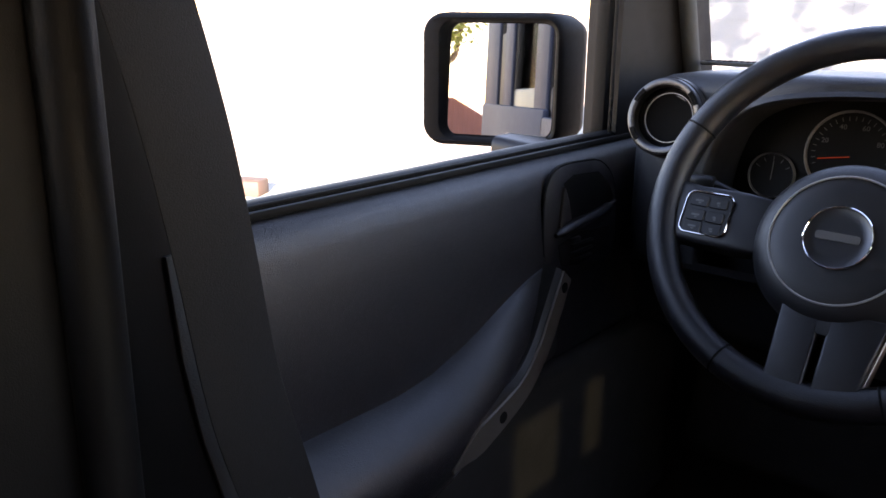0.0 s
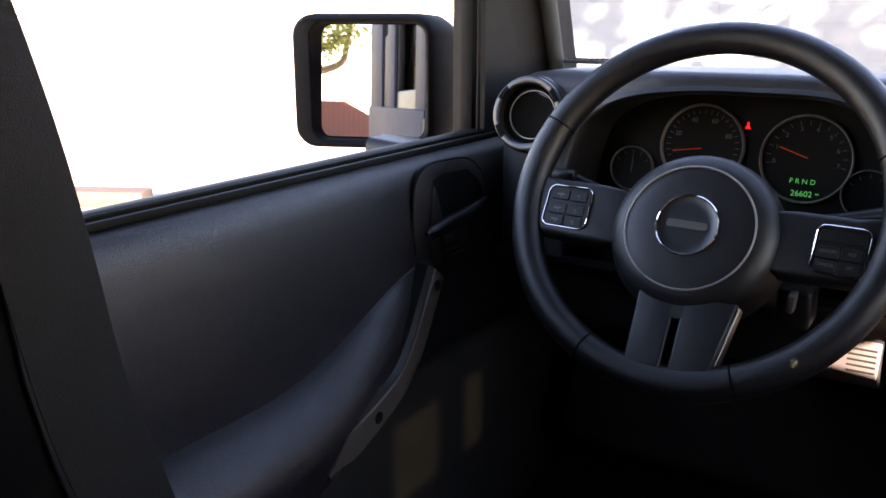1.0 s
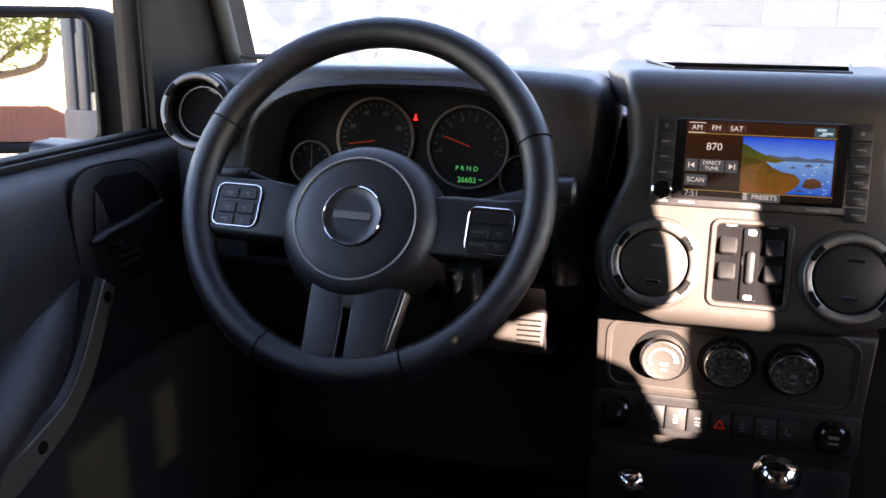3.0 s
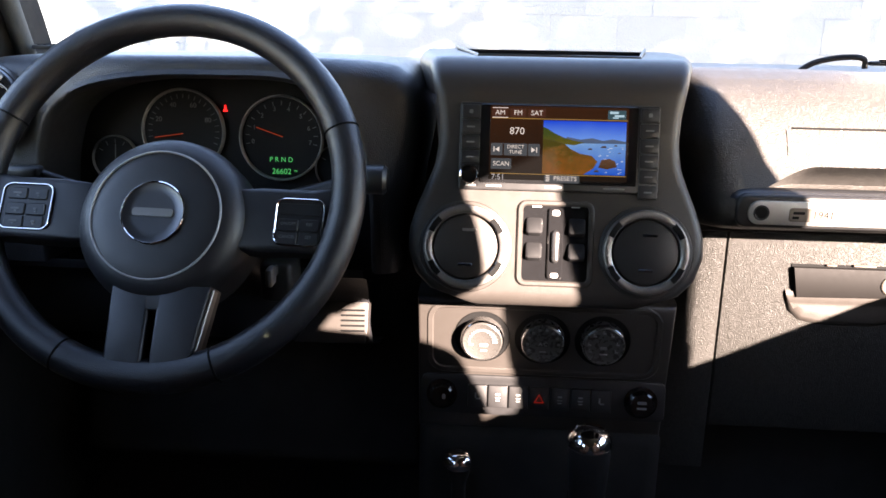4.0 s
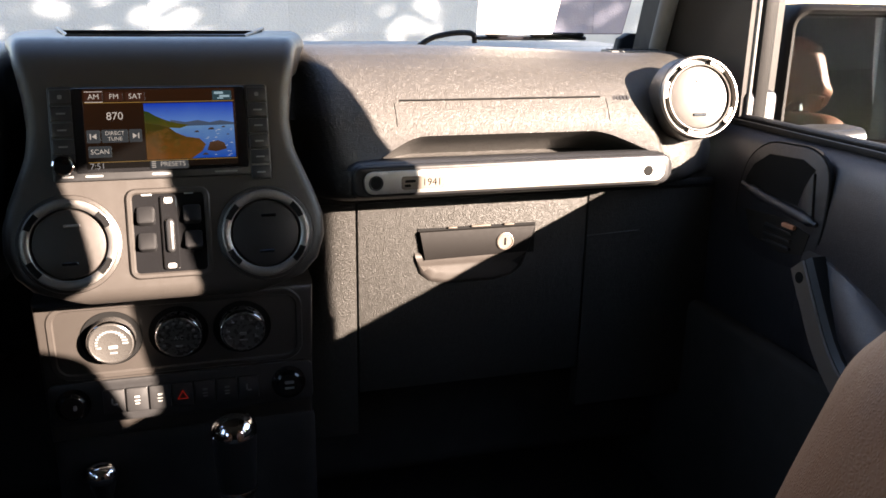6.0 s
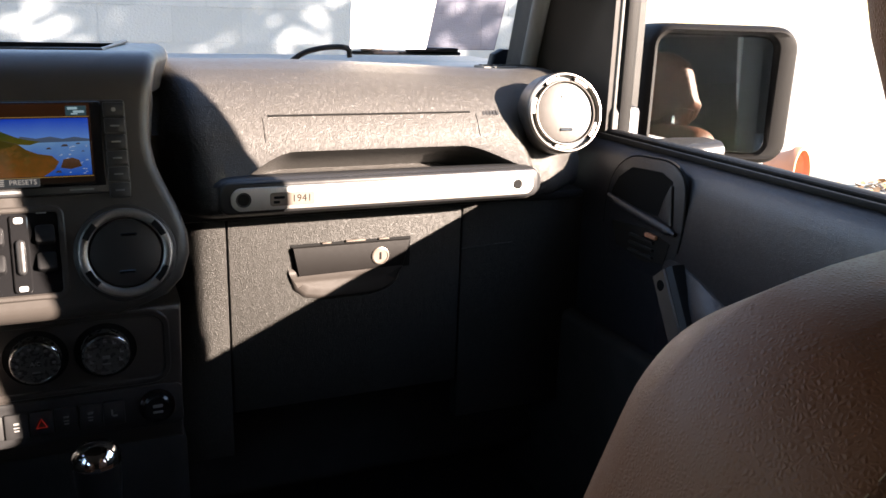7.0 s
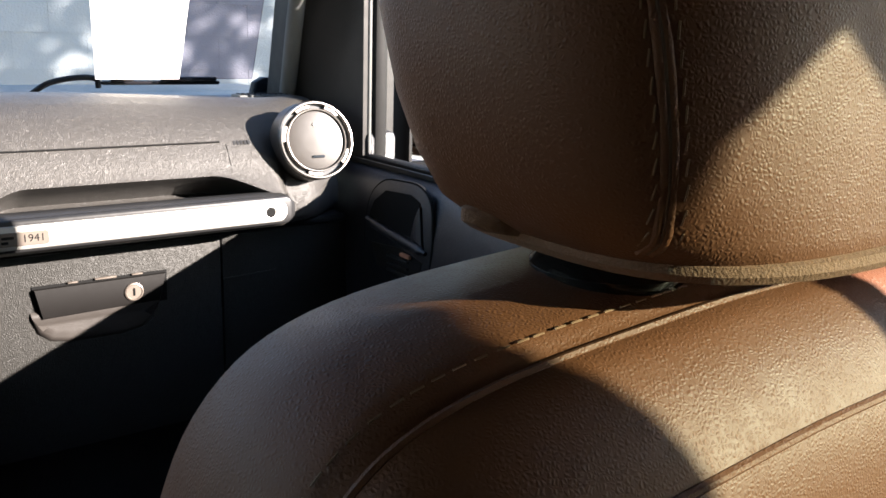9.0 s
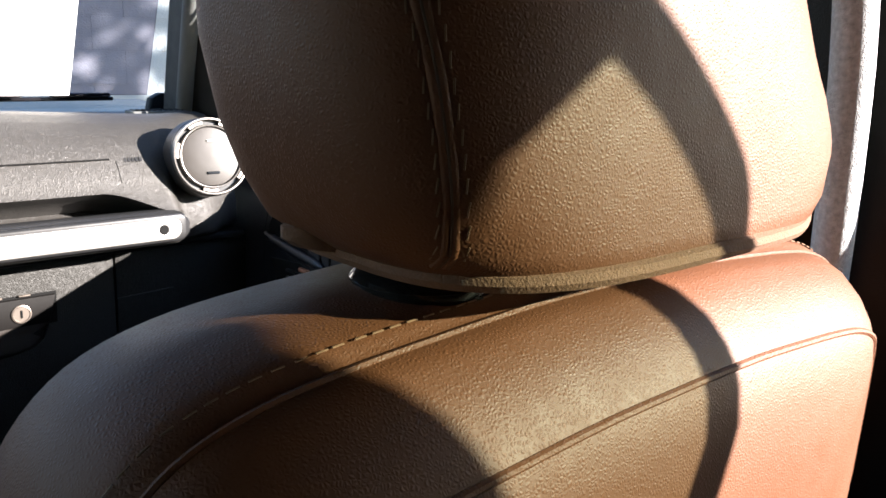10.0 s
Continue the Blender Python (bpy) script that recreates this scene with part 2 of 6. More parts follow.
def rounded(w, h, r, seg=5, cx=0.0, cy=0.0):
    """A rounded rectangle's outline."""
    out = []
    r = min(r, w / 2 - 1e-4, h / 2 - 1e-4)
    for sx, sy, a0 in ((1, 1, 0), (-1, 1, 90), (-1, -1, 180), (1, -1, 270)):
        for i in range(seg + 1):
            a = radians(a0 + 90 * i / seg)
            out.append((cx + sx * (w / 2 - r) + r * math.cos(a), cy + sy * (h / 2 - r) + r * math.sin(a)))
    return out


def inset(poly, d):
    """An outline moved inwards by about d (counter-clockwise input)."""
    out, k = [], len(poly)
    for i in range(k):
        p, a, b = Vector(poly[i]), Vector(poly[i - 1]), Vector(poly[(i + 1) % k])
        t = (b - a)
        t = t.normalized() if t.length > 1e-9 else Vector((1, 0))
        out.append((p.x - t.y * d, p.y + t.x * d))
    return out


def slab(pl, poly, h0, h1, edge=0.002, steps=3):
    """A plate on a plane from height h0 to h1, with a rounded front edge."""
    rings = [[pl.at(x, y, h0) for x, y in poly]]
    for i in range(steps + 1):
        a = radians(90 * i / steps)
        q = inset(poly, edge * (1 - math.cos(a)))
        rings.append([pl.at(x, y, h1 - edge + edge * math.sin(a)) for x, y in q])
    return loft(rings, caps=(False, True))


def ring_frame(pl, outer, width, h0, h1, edge=0.0015):
    """A raised frame that follows an outline."""
    inner = inset(outer, width)
    o2, i2 = inset(outer, edge), inset(outer, width - edge)
    rings = [[pl.at(*p, h0) for p in outer], [pl.at(*p, h1 - edge) for p in outer], [pl.at(*p, h1) for p in o2],
             [pl.at(*p, h1) for p in i2], [pl.at(*p, h1 - edge) for p in inner], [pl.at(*p, h0) for p in inner]]
    return loft(rings, caps=(False, False))


def lathe(profile, m, seg=40, caps=(False, False)):
    """Turns (radius, height) points about the local z of the pose m."""
    rings = []
    for r, h in profile:
        rings.append([m @ Vector((r * math.cos(2 * math.pi * i / seg), r * math.sin(2 * math.pi * i / seg), h)) for i in range(seg)])
    return loft(rings, caps=caps)


def smooth_path(pts, n=8):
    """Catmull-Rom through points."""
    pts = [Vector(p) for p in pts]
    q = [2 * pts[0] - pts[1]] + pts + [2 * pts[-1] - pts[-2]]
    out = []
    for i in range(1, len(q) - 2):
        for k in range(n):
            t = k / n
            a, b, c, d = q[i - 1], q[i], q[i + 1], q[i + 2]
            out.append(0.5 * ((2 * b) + (c - a) * t + (2 * a - 5 * b + 4 * c - d) * t * t + (3 * b - a - 3 * c + d) * t ** 3))
    out.append(pts[-1])
    return out


def tube(pts, r, seg=10, closed=False, caps=True):
    pts = [Vector(p) for p in pts]
    k = len(pts)
    rings, up = [], None
    for i, p in enumerate(pts):
        if closed:
            d = (pts[(i + 1) % k] - pts[i - 1]).normalized()
        else:
            d = (pts[min(i + 1, k - 1)] - pts[max(i - 1, 0)]).normalized()
        if up is None:
            up = d.orthogonal().normalized()
        up = (up - d * up.dot(d)).normalized()
        w = d.cross(up)
        rr = r[i] if isinstance(r, (list, tuple)) else r
        rings.append([p + (up * math.cos(2 * math.pi * j / seg) + w * math.sin(2 * math.pi * j / seg)) * rr for j in range(seg)])
    if closed:
        rings.append(rings[0])
        bm = loft(rings, caps=(False, False))
        bmesh.ops.remove_doubles(bm, verts=bm.verts, dist=1e-6)
        return bm
    return loft(rings, caps=(caps, caps))


def words(name, text, pl, a, b, h, size, mat, parent, extrude=0.0002, align="CENTER"):
    cu = bpy.data.curves.new(name, "FONT")
    cu.body, cu.size, cu.extrude, cu.align_x, cu.align_y = text, size, extrude, align, "CENTER"
    cu.resolution_u = 3
    tmp = new("tmp_words", cu)
    me = bpy.data.meshes.new_from_object(tmp)
    bpy.data.objects.remove(tmp)
    bpy.data.curves.remove(cu)
    me.transform(pl.matrix(a, b, h))
    me.materials.append(mat)
    me.name = name
    ob = new(name, me)
    ob.parent = parent
    if parent.type == "EMPTY":
        ob.matrix_parent_inverse = parent.matrix_basis.inverted()
    return ob


def bar(pl, a, b, w, h, z, t=0.0004):
    return slab(pl, rounded(w, h, min(w, h) * 0.3, 2, a, b), z - 0.0005, z + t, 0.0001, 1)


# ---- ground and surroundings ----
def ground():
    bm = bmesh.new()
    bmesh.ops.create_grid(bm, x_segments=60, y_segments=60, size=150)
    for v in bm.verts:
        d = math.hypot(v.co.x, v.co.y)
        v.co.z = 0.0 if d < 12 else 0.12 * noise.noise(v.co * 0.07)
    ob = part("ground", bm, EARTH)
    tagged(ob, "pale sunlit concrete yard with dry patches", "ground", kind="structure")


def block_wall():
    y, x0, x1, courses = 4.5, -3.2, 3.6, 11
    bm = box(((x0 + x1) / 2, y + 0.085, courses * 0.205 / 2), (x1 - x0, 0.19, courses * 0.205), 0)
    wall = tagged(part("wall_north", bm, MORTAR, smooth=False), "white painted concrete block wall in dappled shade", "wall", kind="structure")
    tmp = box((0, 0, 0), (0.3985, 0.03, 0.2035), 0.0012, 1)
    me = bpy.data.meshes.new("block")
    tmp.to_mesh(me)
    tmp.free()
    me.materials.append(BLOCK)
    for c in range(courses):
        for i in range(int((x1 - x0) / 0.4)):
            ob = new("block", me)
            ob.location = (x0 + 0.2 + 0.4 * i + (0.2 if c % 2 else 0), y + 0.004 * random.random(), 0.205 * c + 0.2)
            ob.parent = wall


def tree(name, base, height, crown_c, crown_r, leaves, limbs, label, seed, leaf=0.13, bend=(), clump=60, loose=0.3):
    """A tapered trunk with limbs and a loose crown of single leaves."""
    rnd = random.Random(seed)
    t = thing(name, base, label, "tree")
    b = Vector(base)
    c = Vector(crown_c)
    top = b.lerp(c, 0.75) if not bend else Vector(bend[0])
    trunk = [b, b + Vector((0.1, 0.05, height * 0.25)), b.lerp(top, 0.6) + Vector((0.15, 0, 0)), top]
    path = smooth_path(trunk, 6)
    part("trunk", tube(path, [0.2 * (1 - 0.65 * i / len(path)) for i in range(len(path))], 10), BARK, t)
    bms, tips = [], []
    for k in range(limbs):
        a = 2 * math.pi * (k + rnd.random() * 0.6) / limbs
        start = path[len(path) // 2 + rnd.randrange(len(path) // 3)]
        end = c + Vector((math.cos(a) * crown_r[0] * 0.8, math.sin(a) * crown_r[1] * 0.8, rnd.uniform(-0.5, 0.6) * crown_r[2]))
        mid = start.lerp(end, 0.5) + Vector((rnd.uniform(-.3, .3), rnd.uniform(-.3, .3), 0.3))
        pp = smooth_path([start, mid, end], 6)
        bms.append(tube(pp, [0.085 * (1 - 0.85 * i / len(pp)) for i in range(len(pp))], 7))
        tips += pp[5:]
    if bend:
        pp = smooth_path(bend, 6)
        bms.append(tube(pp, [0.11 * (1 - 0.6 * i / len(pp)) for i in range(len(pp))], 8))
    for b1 in bms:
        part("limb", b1, BARK, t)
    verts, faces = [], []
    clumps = []
    for i in range(clump):
        v = Vector((rnd.gauss(0, 1), rnd.gauss(0, 1), rnd.gauss(0, 1))).normalized() * rnd.random() ** 0.4
        clumps.append(c + Vector((v.x * crown_r[0], v.y * crown_r[1], v.z * crown_r[2])))
    clumps += tips
    for i in range(leaves):
        p = rnd.choice(clumps) + Vector((rnd.gauss(0, loose), rnd.gauss(0, loose), rnd.gauss(0, loose * 0.75)))
        d = Vector((rnd.gauss(0, 1), rnd.gauss(0, 1), rnd.gauss(0, 0.6))).normalized()
        s = d.orthogonal().normalized()
        s = (Matrix.Rotation(rnd.random() * 6.3, 3, d) @ s)
        ln = leaf * rnd.uniform(0.6, 1.2)
        k = len(verts)
        verts += [p, p + d * ln * 0.5 + s * ln * 0.28, p + d * ln, p + d * ln * 0.5 - s * ln * 0.28]
        faces.append((k, k + 1, k + 2, k + 3))
    me = bpy.data.meshes.new("crown")
    me.from_pydata([tuple(v) for v in verts], [], faces)
    me.materials.append(LEAF)
    ob = new("crown", me)
    ob.parent = t
    ob.matrix_parent_inverse = t.matrix_basis.inverted()
    tagged(ob, "yellow-green leaves", kind="stuff")


def shed():
    """The low ribbed shed behind, which shows in the driver's mirror."""
    t = thing("shed", (-2.4, -21, 0), "low shed clad in ribbed maroon metal", "shed")
    prof = [(-6.4, 0.0), (1.8, 0.0), (1.8, 0.18), (-0.12, 1.24), (-6.4, 1.24)]
    part("wall", loft([[Vector((x, y, z)) for x, z in prof] for y in (-23.0, -20.0)]), ROOFRED, t, smooth=False)
    for i in range(62):
        x = -6.3 + 0.13 * i
        top = 1.24 if x < -0.12 else 1.24 - (x + 0.12) * 0.552
        if top > 0.1:
            part("rib", box((x, -19.985, top / 2), (0.05, 0.03, top), 0.006, 1), ROOFRED, t, smooth=False)


def yard_things():
    t = thing("flower_pot", (5.2, 4.2, 0), "terracotta flower pot tipped over on the ground", "pot")
    m = Matrix.Translation((5.2, 4.2, 0.195)) @ Euler((radians(85), 0, radians(25))).to_matrix().to_4x4() @ Matrix.Translation((0, 0, -0.14))
    part("bowl", lathe([(0.0, 0.02), (0.11, 0.0), (0.13, 0.02), (0.19, 0.22), (0.175, 0.24), (0.12, 0.04), (0.0, 0.04)], m, 28), CLAY, t)
    part("lip", lathe([(0.178, 0.22), (0.205, 0.22), (0.21, 0.25), (0.205, 0.285), (0.18, 0.285), (0.178, 0.22)], m, 28), CLAY, t)
    rnd = random.Random(5)
    verts, faces = [], []
    for i in range(5000):
        x, y = rnd.uniform(4.4, 9.0), rnd.uniform(-0.5, 4.35)
        if noise.noise((x * 0.9, y * 0.9, 0)) < -0.25:
            continue
        p = Vector((x, y, rnd.uniform(0.004, 0.05)))
        a, ln, tl = rnd.random() * 6.3, rnd.uniform(0.04, 0.1), rnd.uniform(-.5, .5)
        d = Vector((math.cos(a), math.sin(a), tl)) * ln
        s = Vector((-math.sin(a), math.cos(a), rnd.uniform(-.5, .5))) * ln * 0.4
        k = len(verts)
        verts += [p, p + d * 0.5 + s, p + d, p + d * 0.5 - s]
        faces.append((k, k + 1, k + 2, k + 3))
    me = bpy.data.meshes.new("leaf_litter")
    me.from_pydata([tuple(v) for v in verts], [], faces)
    me.materials.append(LITTER)
    tagged(new("leaf_litter", me), "dry brown leaves scattered on the ground", "leaves", kind="stuff")
    t = thing("timber_edging", (-5.6, 2.9, 0), "dark brown timber edging lying on the yard", "timber")
    part("beam", box((-5.7, 2.85, 0.06), (1.0, 0.2, 0.12), 0.015, 2, (0, 0, 28)), TIMBER, t)


# ---- the car's shell ----
def shell():
    body = thing("car_body", (0, -0.8, 0), "dark interior shell of an off-road car with a hard top", "car body", kind="structure")
    part("floor", join(box((0, -0.75, 0.56), (1.5, 3.2, 0.05), 0.01), box((0, -0.35, 0.64), (0.30, 1.9, 0.16), 0.05, 3)), CARPET, body)
    part("firewall", box((0, 0.66, 0.87), (1.52, 0.06, 0.68), 0.01), CARPET, body)
    part("cowl", box((0, 0.62, 1.262), (1.56, 0.30, 0.03), 0.01), BLACK, body)
    part("hood", join(box((0, 1.35, 1.13), (1.30, 1.35, 0.05), 0.02)), PAINT, body)
    part("roof", join(box((0, -1.12, 1.745), (1.52, 2.52, 0.05), 0.02), box((0, 0.10, 1.72), (1.48, 0.10, 0.09), 0.02)), HEADLINER, body)
    part("rear_wall", box((0, -2.39, 1.15), (1.52, 0.06, 1.2), 0.01), TRIM, body)
    for sx in (1, -1):
        side = join(box((0.775, -1.42, 0.91), (0.05, 1.90, 0.72), 0.01), box((0.775, 0.45, 0.88), (0.05, 0.42, 0.72), 0.01))
        part("side_panel", side, SOFT, body, sx=sx)
        part("outer_skin", join(box((0.812, -1.42, 0.82), (0.02, 1.90, 0.78), 0.008), box((0.812, -0.13, 0.82), (0.02, 0.74, 0.74), 0.008)), PAINT, body, sx=sx)
        part("roof_rail", join(box((0.745, -0.45, 1.6705), (0.09, 1.06, 0.157), 0.025), box((0.744, -1.13, 1.6805), (0.088, 0.34, 0.137), 0.025), box((0.745, -1.835, 1.6705), (0.09, 1.09, 0.157), 0.025)), TRIM, body, sx=sx)
        b = [(0.70, -0.478), (0.725, -0.472), (0.80, -0.48), (0.80, -0.73), (0.745, -0.718), (0.695, -0.628)]
        rings = []
        for z, fw in ((0.58, 0.06), (0.95, 0.055), (1.05, 0.03), (1.15, 0.01), (1.22, 0.0), (1.70, 0.0)):
            rings.append([Vector((x, y + (fw if y > -0.55 else 0), z)) for x, y in b])
        part("pillar", loft(rings), TRIM, body, "dark plastic pillar trim", sx=sx)
        if sx < 0:
            tp = Plane((0.6985, 0, 0), (0, -1, 0), (0, 0, 1))
            part("pillar_lower_trim", slab(tp, [(0.42, 0.95), (0.452, 0.95), (0.478, 1.05), (0.490, 1.12), (0.497, 1.203), (0.478, 1.206), (0.45, 1.19), (0.43, 1.05)], 0.0, 0.003, 0.001, 2), FOAM, body, "grey lower pillar trim", sx=sx)
        if sx > 0:
            bar_line = smooth_path([(0.70, -0.600, 0.9), (0.679, -0.605, 1.20), (0.663, -0.611, 1.29), (0.649, -0.614, 1.38), (0.645, -0.609, 1.46), (0.640, -0.602, 1.62)], 3)
            part("bar_cover", tube(bar_line, 0.0125, 16), CLOTH, body, "grey woven cover on the bar")
        else:
            part("bar_cover", tube([(0.68, -0.56, z) for z in (0.9, 1.3, 1.62)], 0.019, 16), TRIM, body, sx=sx)
        # rear pillar widths are set to shape sun patches on the driver's door
        part("pillar", box((0.785, -1.425, 1.44), (0.028, 0.28, 0.50), 0.008), TRIM, body, sx=sx)
        part("pillar", box((0.785, -1.653, 1.44), (0.028, 0.045, 0.50), 0.008), TRIM, body, sx=sx)
        # panel added to cut those sun patches off below
        part("quarter_panel", box((0.79, -1.68, 1.338), (0.02, 0.26, 0.316), 0.006), TRIM, body, sx=sx)
        # unseen corner plate, outlined to cast the headrest's shadow edge
        corner = [(-1.163, 1.635), (-1.158, 1.603), (-1.172, 1.5865), (-1.187, 1.583), (-1.20, 1.579), (-1.211, 1.574), (-1.2145, 1.556), (-1.216, 1.546), (-1.29, 1.54), (-1.29, 1.635)]
        part("pillar_corner", loft([[Vector((x, y, z)) for y, z in corner] for x in (0.747, 0.753)]), TRIM, body, sx=sx)
        part("pillar", box((0.785, -2.10, 1.44), (0.03, 0.60, 0.50), 0.01), TRIM, body, sx=sx)
        for y, w in ((-0.60, 0.22), (-1.43, 0.25), (-2.10, 0.58)):
            part("outer_pillar", box((0.806, y, 1.44), (0.012, w, 0.50), 0.004), PAINT, body, sx=sx)
        # windshield pillar: trim, padded edge and upright door post
        lean = lambda z: (0.42 - (z - 1.28) * 0.55)
        yp = 0.25 if sx > 0 else 0.232
        edge_x = (lambda z: 0.702 - (z - 1.28) * 0.14) if sx > 0 else (lambda z: 0.719 - (z - 1.28) * 0.08)
        rings = []
        for z in (1.20, 1.28, 1.40, 1.55, 1.72):
            f, xi = lean(z), edge_x(z)
            rings.append([Vector(p) for p in ((0.745, yp - 0.002, z), (0.80, yp + 0.003, z), (0.80, max(f + 0.10, yp + 0.03), z), (xi, f + 0.06, z), (xi - 0.002, f - 0.005, z), (xi + 0.015, f - 0.03, z), (0.735, max(yp + 0.02 - 0.35 * max(0, z - 1.5), f - 0.10), z))])
        part("windshield_pillar", loft(rings), TRIM, body, "dark windshield pillar trim", sx=sx)
        path = [Vector((edge_x(z) + 0.001, lean(z) - 0.012, z)) for z in (1.285, 1.35, 1.45, 1.6, 1.71)]
        part("pillar_padding", tube(path, 0.013, 12), FOAM, body, "grey padded windshield edge", sx=sx)
        part("kick_panel", box((0.735, 0.42, 0.86), (0.03, 0.40, 0.60), 0.01), SUNK, body, sx=sx)
    # glass
    pl = Plane((0, 0.46, 1.285), (1, 0, 0), (0, -0.55, 1))
    w = part("windshield", slab(pl, rounded(1.44, 0.49, 0.03, 4, 0, 0.245), -0.003, 0.002, 0.001, 1), SHIELD, body, "clear laminated windshield")
    w.visible_shadow = False
    for sx in (1, -1):
        # curved tint boundary, added so the colour change hides in the strap's shadow
        split = [(-1.265, 1.19), (-1.25, 1.31), (-1.225, 1.349), (-1.178, 1.404), (-1.1455, 1.439), (-1.129, 1.474), (-1.127, 1.497), (-1.145, 1.543), (-1.1955, 1.6015), (-1.262, 1.69)]
        q = part("side_glass", loft([[Vector((x, y, z)) for y, z in [(-0.70, 1.19)] + [(y + 0.001, z) for y, z in split] + [(-0.70, 1.69)]] for x in (0.773, 0.777)]), GLASS, body, sx=sx)
        q.visible_shadow = False
        part("tinted_glass", loft([[Vector((x, y, z)) for y, z in [(-1.29, 1.69), (-1.29, 1.19)] + [(y - 0.001, z) for y, z in split]] for x in (0.773, 0.777)]), TINTED if sx > 0 else PRIVACY, body, "pane added to tint and dim the outside light", sx=sx)
        q = part("side_glass", box((0.775, -1.675, 1.44), (0.004, 0.24, 0.50), 0), PRIVACY, body, "pane added to tint and dim the outside light", sx=sx)


def wipers():
    for x in (0.375,):
        t = thing("wiper", (x, 0.52, 1.277), "black windshield wiper parked at the base of the glass", "wiper")
        part("arm", tube(smooth_path([(x - 0.02, 0.515, 1.278), (x + 0.005, 0.512, 1.2945), (x + 0.04, 0.508, 1.3025), (x + 0.068, 0.505, 1.3015), (x + 0.072, 0.505, 1.288)], 5), 0.0042, 8), RUBBER, t)
        part("blade", box((x + 0.165, 0.502, 1.2955), (0.18, 0.012, 0.006), 0.003), RUBBER, t)
        part("clip", box((x + 0.105, 0.499, 1.302), (0.034, 0.012, 0.008), 0.003), BLACK, t)
        part("clip", box((x + 0.205, 0.499, 1.3015), (0.088, 0.010, 0.006), 0.002), BLACK, t)
    t = thing("washer_nozzle", (0.715, 0.51, 1.277), "small black washer nozzle on the cowl", "nozzle")
    part("body", loft([[Vector((0.715 + a, 0.51 + b, z)) for a, b in rounded(w, 0.02, 0.006, 3)] for w, z in ((0.06, 1.275), (0.05, 1.295), (0.02, 1.303))]), RUBBER, t)
    t = thing("paper_sheet", (0.57, 0.43, 1.30), "white paper notice and a lilac shade-tinted panel on the windshield", "paper")
    pl = Plane((0, 0.452, 1.285), (1, 0, 0), (0, -0.55, 1))
    part("sheet", slab(pl, [(0.426, 0.026), (0.543, 0.026), (0.538, 0.30), (0.392, 0.30)], 0.004, 0.006, 0.0002, 1), PAPER, t)
    # panel beside the sheet, with its shade put into the lilac tint
    part("panel", slab(pl, [(0.5445, 0.026), (0.657, 0.026), (0.643, 0.30), (0.5395, 0.30)], 0.004, 0.0065, 0.0002, 1), LILAC, t, "see-through panel tinted lilac in place of shade")


